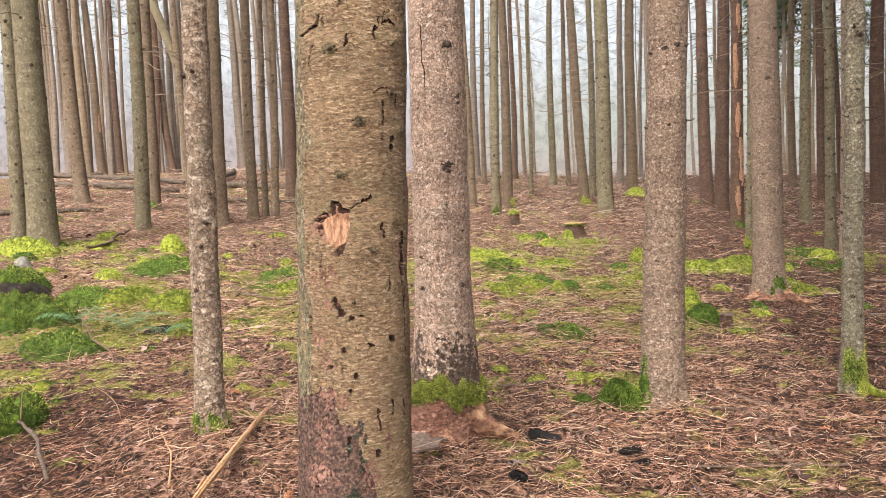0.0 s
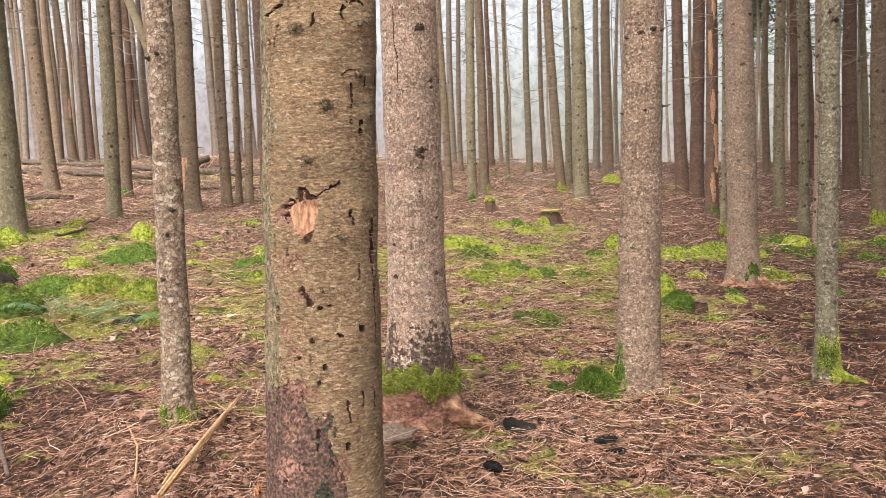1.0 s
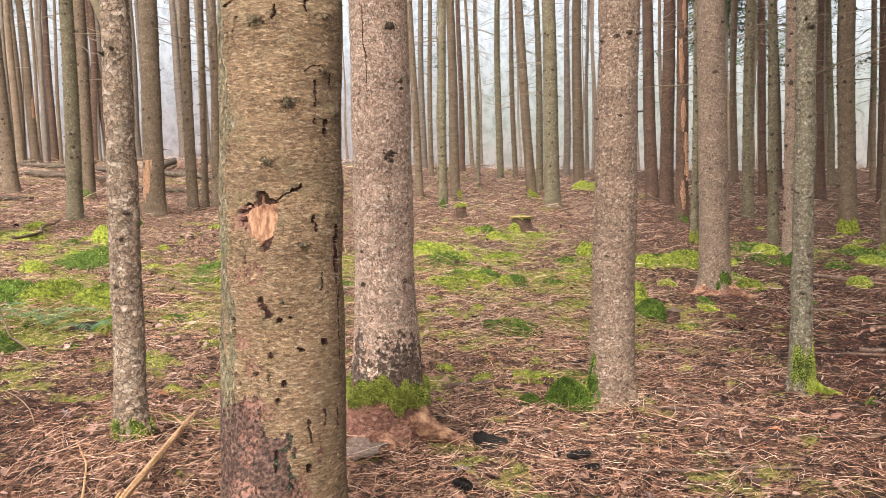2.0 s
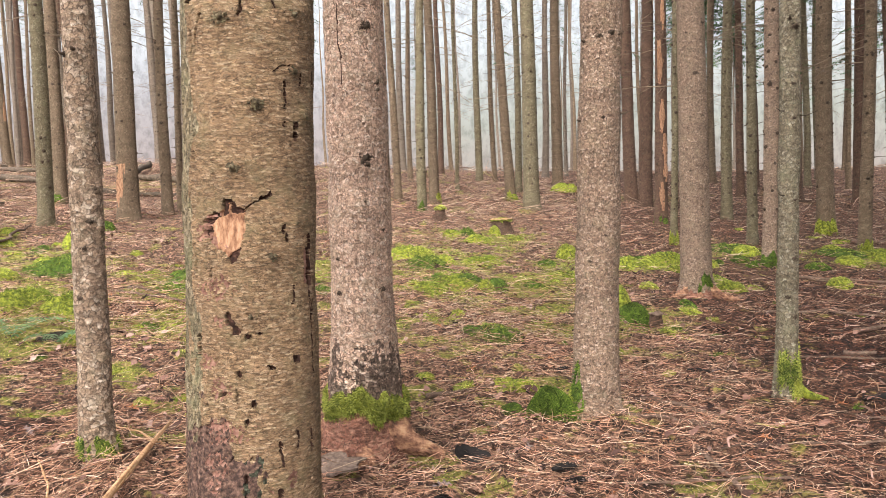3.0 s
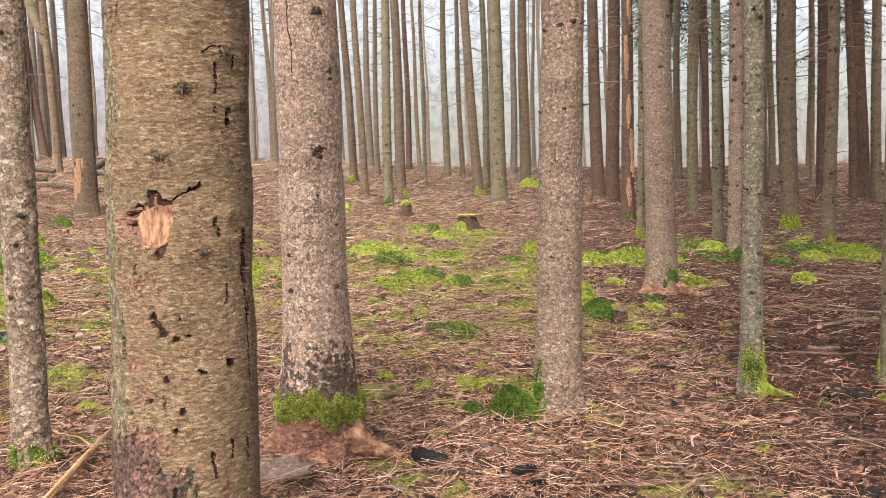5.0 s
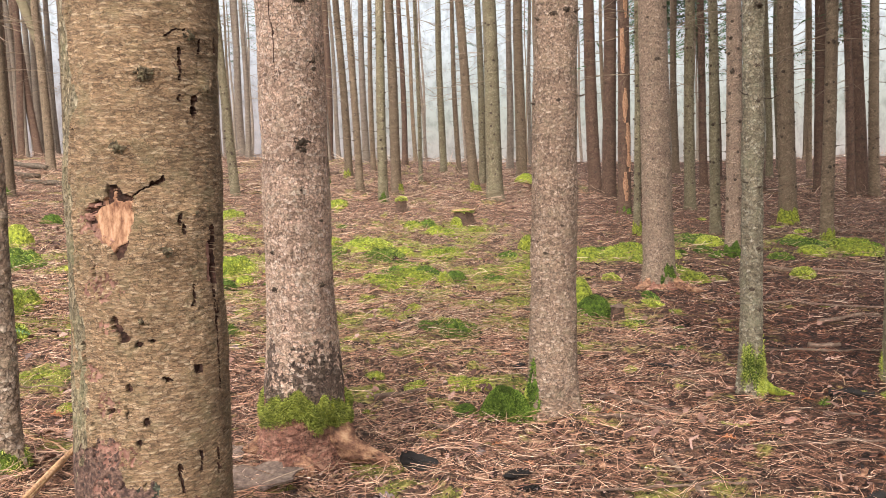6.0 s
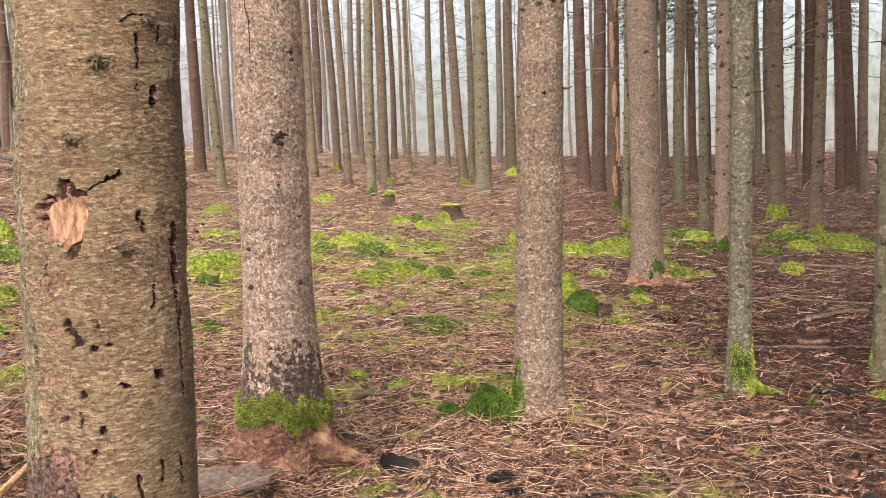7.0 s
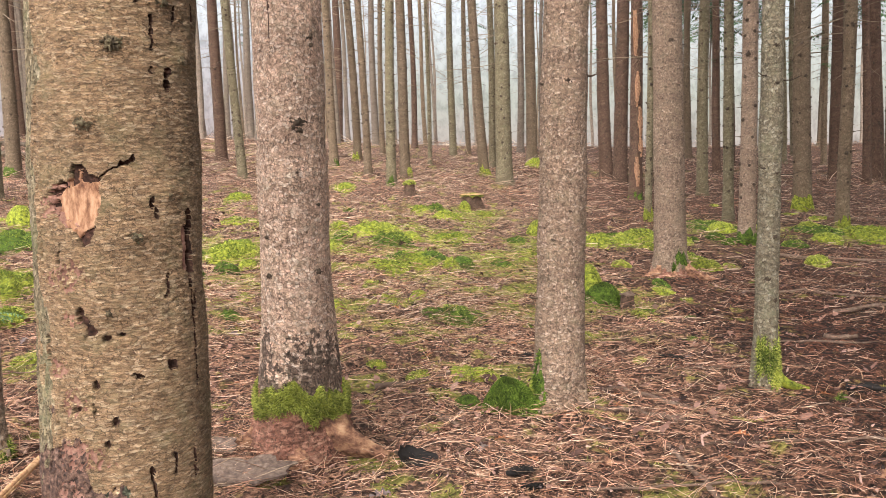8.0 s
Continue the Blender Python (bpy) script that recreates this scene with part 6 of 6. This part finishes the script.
def slab(x, y, rx, ry, thick, turn, tilt, seed, material, label, name="bark_piece", cup=0.02, raise_=0.0):
    """A broken plate of bark, cupped and rough."""
    n, rings = 28, 6
    ang = np.linspace(0, 2 * math.pi, n + 1)[:-1]
    out = 1 + 0.55 * (fbm(np.cos(ang) * 2.2 + 9, np.sin(ang) * 2.2 + seed, 650 + seed, 3) - 0.5) * 2 * 0.7
    vs = []
    for side in (1, -1):
        for k in np.linspace(0.02, 1, rings):
            px, py = rx * out * k * np.cos(ang), ry * out * k * np.sin(ang)
            pz = cup * (px / rx) ** 2 + side * thick / 2 * (1 - 0.6 * k ** 6) + (fbm(px * 40 + 7, py * 40 + seed, 660, 3) - 0.5) * thick * 1.4
            vs.append(np.stack([px, py, pz], -1))
    f = []
    for s in (0, 1):
        for k in range(rings - 1):
            for j in range(n):
                a, b = (s * rings + k) * n + j, (s * rings + k) * n + (j + 1) % n
                quad = (a, b, b + n, a + n)
                f.append(quad if s else quad[::-1])
    for j in range(n):
        a, b = (rings - 1) * n + j, (rings - 1) * n + (j + 1) % n
        f.append((a, b, b + rings * n, a + rings * n))
    m = Matrix.Translation((x, y, float(land(x, y)) + thick * 0.6 + raise_)) @ pose(0, 0, 0, tilt, tilt * 0.4, turn)
    return thing(name, mesh_np(name, np.vstack(vs), f), material, label, "bark", "bark pieces", at=m)


slab(-0.36, 4.02, 0.2, 0.13, 0.022, 8, 3, 1, M_SLATE, "broken grey slab of bark beside the roots", raise_=0.02)
slab(-0.56, 4.33, 0.09, 0.09, 0.02, 40, 8, 2, M_SLATE, "small grey slab of bark", raise_=0.015)
slab(0.37, 4.16, 0.09, 0.05, 0.016, 5, 50, 3, M_BLACK, "curled wet black piece of bark", cup=0.04, raise_=0.035)
slab(0.3, 4.2, 0.035, 0.03, 0.012, 60, 30, 4, M_SLATE, "grey flake of bark", raise_=0.03)
slab(-1.0, 5.3, 0.13, 0.06, 0.014, 15, 5, 5, M_ROOT, "flat reddish bark flake")
slab(1.25, 4.25, 0.05, 0.03, 0.012, 70, 8, 6, M_ROOT, "small reddish bark flake")
slab(2.4, 4.05, 0.06, 0.03, 0.012, 20, 8, 7, M_ROOT, "small reddish bark flake")
slab(1.72, 3.72, 0.05, 0.03, 0.012, 50, 8, 8, M_LEAF, "small pink-brown bark flake")


def cone(x, y, length, turn, seed):
    """A spruce cone with spiral scales."""
    top = holder("spruce_cone", x, y, float(land(x, y)) + length * 0.32, "dark wet spruce cone lying on needles", "cone", "spruce cones")
    top.rotation_euler = (radians(8), radians(84), radians(turn))
    w = length * 0.22
    zz = np.linspace(-length / 2, length / 2, 9)
    v, f = tube([(0, 0, z) for z in zz], [w * 0.75 * math.sqrt(max(0.08, 1 - (2 * z / length) ** 2)) for z in zz], 10)
    part("cone_core", mesh_np("cone_core", v, f), M_BLACK, top)
    pieces = []
    for k in range(72):
        z = -length / 2 + length * (k + 0.5) / 72
        a = k * 2.39996
        r = w * math.sqrt(max(0.1, 1 - (2 * z / length) ** 2))
        o, s = np.array([math.cos(a), math.sin(a), 0]), np.array([-math.sin(a), math.cos(a), 0])
        u = np.array([0, 0, 1.0])
        c = o * r * 0.8 + u * z
        b = w * 0.34
        vs = np.array([c - s * b, c + s * b, c + s * b * 0.8 + o * r * 0.3 + u * b * 1.1, c + o * r * 0.36 + u * b * 1.7, c - s * b * 0.8 + o * r * 0.3 + u * b * 1.1, c + o * r * 0.1 + u * b * 0.6])
        pieces.append((vs, np.array([(0, 1, 2, 5), (5, 2, 3, 4), (0, 5, 4, 4)])[:2]))
    v, f = merged(pieces)
    part("cone_scale", mesh_np("cone_scale", v, f), M_BLACK, top, kind="stuff")


cone(0.83, 4.06, 0.115, 15, 1)
cone(0.87, 3.93, 0.095, -10, 2)
cone(2.3, 3.7, 0.11, 30, 3)
cone(0.25, 3.6, 0.12, -40, 4)
cone(1.05, 6.05, 0.1, 40, 5)


def dry_stalk(x, y, h, lean_to, seed):
    """A dead stalk that stands up from the litter and bends over."""
    rng = random.Random(seed)
    z = float(land(x, y)) - 0.02
    pts = [(0, 0, 0)]
    for k in range(1, 7):
        t = k / 6
        pts.append((math.cos(lean_to) * h * 0.6 * t * t + rng.uniform(-0.006, 0.006), math.sin(lean_to) * h * 0.6 * t * t + rng.uniform(-0.006, 0.006), h * t * (1.1 - 0.3 * t)))
    v, f = tube(pts, [0.0036, 0.0034, 0.0032, 0.003, 0.0026, 0.002, 0.0012], 6)
    thing("dry_stalk", mesh_np("dry_stalk", v, f), M_STRAW, "dead brown stalk standing in the litter", "stalk", "dry stalks", at=Matrix.Translation((x, y, z)))


rng = random.Random(5)
for k in range(14):
    dry_stalk(rng.uniform(-3.1, -0.9), rng.uniform(3.5, 6.2), rng.uniform(0.15, 0.42), rng.uniform(0, 6.28), k)
for k in range(8):
    dry_stalk(rng.uniform(1.6, 3.2), rng.uniform(4.2, 5.6), rng.uniform(0.08, 0.22), rng.uniform(0, 6.28), 30 + k)


# ---- fallen leaves ----
def leaf_mesh(seed, length):
    """A lobed, curled oak leaf with a stalk."""
    rng = random.Random(seed)
    n = 15
    left, mid, right = [], [], []
    for i in range(n):
        k = i / (n - 1)
        w = length * 0.3 * math.sin(math.pi * min(1, k * 0.94 + 0.05)) ** 0.8 * (0.62 + 0.42 * math.cos(k * 6.5 * math.pi))
        curl = 0.12 * length * math.sin(k * 3 + seed) + 0.04 * length * rng.uniform(-1, 1)
        y = (k - 0.5) * length
        left.append((-w * rng.uniform(0.85, 1.1), y + w * 0.25, curl + w * (0.3 + 0.4 * rng.random())))
        mid.append((0.02 * length * math.sin(4 * k), y, curl))
        right.append((w * rng.uniform(0.85, 1.1), y + w * 0.25, curl + w * (0.1 + 0.5 * rng.random())))
    v = np.array(left + mid + right)
    low = v - np.array([0, 0, 0.0012])
    f = []
    for i in range(n - 1):
        f += [(i, n + i, n + i + 1, i + 1), (n + i, 2 * n + i, 2 * n + i + 1, n + i + 1)]
    m = 3 * n
    f += [tuple(a + m for a in q[::-1]) for q in f]
    sv, sf = tube([(0, -length * 0.5, mid[0][2]), (0.01 * length, -length * 0.62, mid[0][2]), (0.03 * length, -length * 0.74, mid[0][2] + 0.01)], [0.0012, 0.001, 0.0008], 4)
    v, f = merged([(np.vstack([v, low]), f), (sv, sf)])
    v[:, 2] -= v[:, 2].min()
    return mesh_np("fallen_leaf", v, f)


def leaf_set(material, seeds, sizes):
    out = []
    for s, ln in zip(seeds, sizes):
        me = leaf_mesh(s, ln)
        me.materials.append(material)
        out.append(me)
    return out


LEAVES = {"brown": leaf_set(M_LEAF, (1, 2, 3, 4), (0.1, 0.085, 0.075, 0.11)), "pale": leaf_set(M_LEAF_PALE, (5, 6), (0.095, 0.08)), "rust": leaf_set(M_LEAF_RUST, (7, 8), (0.07, 0.055))}
LEAF_WORDS = {"brown": "dry pink-brown oak leaf on the needle litter", "pale": "pale upturned oak leaf on the needle litter", "rust": "rust-red fallen leaf on the needle litter"}


def fallen_leaf(kind, x, y, turn, rng, tilt=18):
    me = rng.choice(LEAVES[kind])
    m = Matrix.Translation((x, y, float(land(x, y)) + 0.012)) @ pose(0, 0, 0, rng.uniform(-tilt, tilt), rng.uniform(-tilt, tilt), turn)
    thing("fallen_leaf", me, None, LEAF_WORDS[kind], "leaf", "fallen leaves", at=m)


rng = random.Random(77)
fallen_leaf("brown", -0.03, 4.1, -30, rng)
fallen_leaf("pale", 0.68, 4.33, -20, rng)
fallen_leaf("pale", 1.29, 4.6, 60, rng)
fallen_leaf("brown", 1.7, 5.33, 40, rng)
fallen_leaf("brown", 0.03, 3.72, 20, rng)
fallen_leaf("rust", -3.25, 5.21, 80, rng)
fallen_leaf("rust", 0.78, 4.42, 80, rng)
fallen_leaf("rust", 2.1, 4.45, 10, rng)
for k in range(330):
    u = rng.random()
    y = 2.9 + 8.5 * u ** 1.7
    x = rng.uniform(-0.42, 0.5) * (y + 1.2) + 0.3
    kind = rng.choices(("brown", "pale", "rust"), (0.8, 0.11, 0.09))[0]
    if float(moss_amount(x, y)) > 0.5 and rng.random() < 0.7:
        continue
    fallen_leaf(kind, x, y, rng.uniform(0, 360), rng)


# ---- fern ----
def fern(x, y, fronds, reach, seed):
    rng = random.Random(seed)
    top = holder("fern", x, y, float(land(x, y)), "small low green fern among moss", "fern", "ferns")
    for k in range(fronds):
        a = rng.uniform(0, 2 * math.pi)
        d = np.array([math.cos(a), math.sin(a), 0])
        s = np.array([-math.sin(a), math.cos(a), 0])
        ln = reach * rng.uniform(0.6, 1.1)
        vs, fs = [], []
        for i in range(16):
            t = i / 15
            c = d * ln * t + np.array([0, 0, 0.75 * ln * t * (1.2 - t) + 0.06])
            w = ln * 0.2 * math.sin(math.pi * (0.12 + 0.86 * t))
            for side in (-1, 1):
                tip = c + s * side * w + d * w * 0.5 + np.array([0, 0, rng.uniform(-0.03, 0.0)])
                n = len(vs)
                vs += [c, c + d * ln * 0.035 + s * side * w * 0.5, tip, c - d * ln * 0.012 + s * side * w * 0.45]
                fs.append((n, n + 1, n + 2, n + 3))
        part("frond", mesh_np("frond", np.array(vs), np.array(fs), smooth=False), M_FERN, top)


fern(-3.25, 6.5, 9, 0.42, 3)
fern(-2.85, 6.4, 7, 0.32, 4)
fern(-3.75, 6.5, 7, 0.32, 5)


# ---- litter: twigs, straw, needles and moss carpet ----
def field(rng, n, y0, y1, power, spread=0.62):
    y = y0 + (y1 - y0) * rng.random(n) ** power
    x = (rng.random(n) * 2 - 1) * spread * (y + 1.6) + 0.35
    return x, y


def strewn(name, n, y0, y1, power, length, width, material, label, seed, lift=0.012, tilt=0.1, bend=0.3, avoid=0.0, flat=False, grow_by=14.0):
    rng = np.random.default_rng(seed)
    x, y = field(rng, n, y0, y1, power)
    keep = rng.random(n) > avoid * np.clip(moss_amount(x, y) * 1.3, 0, 1)
    keep &= rng.random(n) > 0.86 * damp_shaded_soil(x, y)
    patchy = fbm(x * 1.1, y * 1.1, seed, 3)
    keep &= rng.random(n) < 0.2 + 1.4 * smooth01(0.35, 0.65, patchy)
    x, y = x[keep], y[keep]
    n = len(x)
    grow = 0.8 + y / grow_by
    a = rng.random(n) * 2 * math.pi
    ln = length * rng.uniform(0.35, 1.3, n) * grow ** 0.5
    b = rng.normal(0, bend, n)
    w = width * rng.uniform(0.5, 1.4, n) * grow
    t = np.array([-0.5, 0.0, 0.5])
    px = x[:, None] + ln[:, None] * t * np.cos(a)[:, None] - (b * ln)[:, None] * (t ** 2) * np.sin(a)[:, None]
    py = y[:, None] + ln[:, None] * t * np.sin(a)[:, None] + (b * ln)[:, None] * (t ** 2) * np.cos(a)[:, None]
    slope = rng.normal(0, tilt, n)
    pz = land(px, py) * 0.6 + land(x, y)[:, None] * 0.4 + lift * rng.random(n)[:, None] * 2 + np.abs(slope * ln)[:, None] * (0.5 + t) + 0.002
    c = np.stack([px, py, pz], -1)
    side = np.stack([-np.sin(a), np.cos(a), np.zeros(n)], -1)[:, None, :] * w[:, None, None]
    up = np.array([0, 0, 1.0]) * w[:, None, None]
    size = np.array([1.0, 0.9, 0.45])[None, :, None]
    if flat:
        turn = rng.uniform(0.2, 1.3, n)[:, None, None]
        side = side * np.cos(turn) + up * np.sin(turn)
        v = np.stack([c - side * size, c + side * size], 2).reshape(n, 6, 3)
        f = np.array([(0, 1, 3, 2), (2, 3, 5, 4)])
        k = 6
    else:
        v = np.stack([c - side * size - up * 0.5, c + side * size - up * 0.5, c + up * size], 2).reshape(n, 9, 3)
        f = np.array([(0, 1, 4, 3), (1, 2, 5, 4), (2, 0, 3, 5), (3, 4, 7, 6), (4, 5, 8, 7), (5, 3, 6, 8)])
        k = 9
    faces = (f[None] + (np.arange(n) * k)[:, None, None]).reshape(-1, 4)
    thing(name, mesh_np(name, v.reshape(-1, 3), faces, smooth=False), material, label, "litter", kind="stuff")


strewn("dead_twigs", 30000, 2.2, 11, 1.5, 0.15, 0.00105, M_LITTER, "thin reddish-brown dead twigs covering the forest floor", 701, 0.022, 0.12, 0.32, 0.6)
strewn("dead_twigs", 90000, 7, 34, 1.3, 0.1, 0.0017, M_BRUSH, "thin grey-brown dead twigs covering the forest floor", 702, 0.03, 0.2, 0.35, 0.6, True, 10.0)
strewn("twig_bits", 75000, 2.1, 9, 1.5, 0.07, 0.001, M_LITTER, "short broken bits of dead twig", 707, 0.02, 0.22, 0.3, 0.5, True)
strewn("upright_twigs", 5000, 5, 24, 1.2, 0.1, 0.0016, M_DEADTWIG, "short dead twigs standing up from the litter", 711, 0.0, 0.9, 0.4, 0.4, True)
strewn("brushwood", 9000, 18, 46, 1.0, 0.34, 0.003, M_BRUSH, "tangled grey-brown brushwood near the crest", 706, 0.08, 0.25, 0.4, 0.3, True)
strewn("dead_twigs", 30000, 7, 28, 1.3, 0.15, 0.0017, M_LITTER, "thin reddish-brown dead twigs among the moss", 708, 0.03, 0.18, 0.35, 0.35, True, 11.0)
strewn("dry_grass", 9000, 2.2, 15, 1.5, 0.2, 0.0013, M_STRAW, "pale dry grass stalks lying on the litter", 703, 0.035, 0.2, 0.4, 0.2, True)
strewn("needles", 110000, 2.0, 10, 1.6, 0.045, 0.0009, M_LITTER, "brown fallen spruce needles", 704, 0.012, 0.15, 0.2, 0.5, True)
strewn("bark_crumbs", 30000, 2.0, 17, 1.6, 0.026, 0.006, M_CHIP, "crumbs of bark and leaf on the ground", 705, 0.02, 0.4, 0.2, 0.6, True)


def carpet(name, n, y0, y1, power, length, width, material, seed, label):
    rng = np.random.default_rng(seed)
    x, y = field(rng, n, y0, y1, power)
    k = moss_amount(x, y) + 0.35 * (fbm(x * 7, y * 7, seed, 3) - 0.5)
    keep = rng.random(n) < smooth01(0.36, 0.78, k)
    x, y = x[keep], y[keep]
    n = len(x)
    grow = (0.7 + y / 16)[:, None]
    base = np.stack([x, y, land(x, y) + 0.004], -1)
    d = np.array([0, 0, 1.0]) + rng.normal(0, 0.6, (n, 3))
    d /= np.linalg.norm(d, axis=1)[:, None]
    s = np.cross(d, rng.normal(0, 1, (n, 3)))
    s /= np.linalg.norm(s, axis=1)[:, None]
    ln = length * rng.uniform(0.5, 1.4, (n, 1)) * grow
    w = width * grow
    v = np.stack([base - s * w, base + s * w, base + d * ln * 0.6 + s * w * 0.8, base + d * ln], 1).reshape(-1, 3)
    thing(name, mesh_np(name, v, np.arange(4 * n).reshape(n, 4), smooth=False), material, label, "moss", kind="stuff")


strewn("leaf_bits", 3500, 2.1, 14, 1.5, 0.05, 0.013, M_CHIP, "broken bits of brown leaf among the needles", 709, 0.02, 0.35, 0.6, 0.4, True)

carpet("moss_carpet", 330000, 3, 17, 1.0, 0.013, 0.0016, M_FROND, 801, "low yellow-green moss carpet on the forest floor")
carpet("moss_carpet", 150000, 3, 17, 1.0, 0.013, 0.0016, M_FROND_DEEP, 802, "low deep green moss carpet on the forest floor")
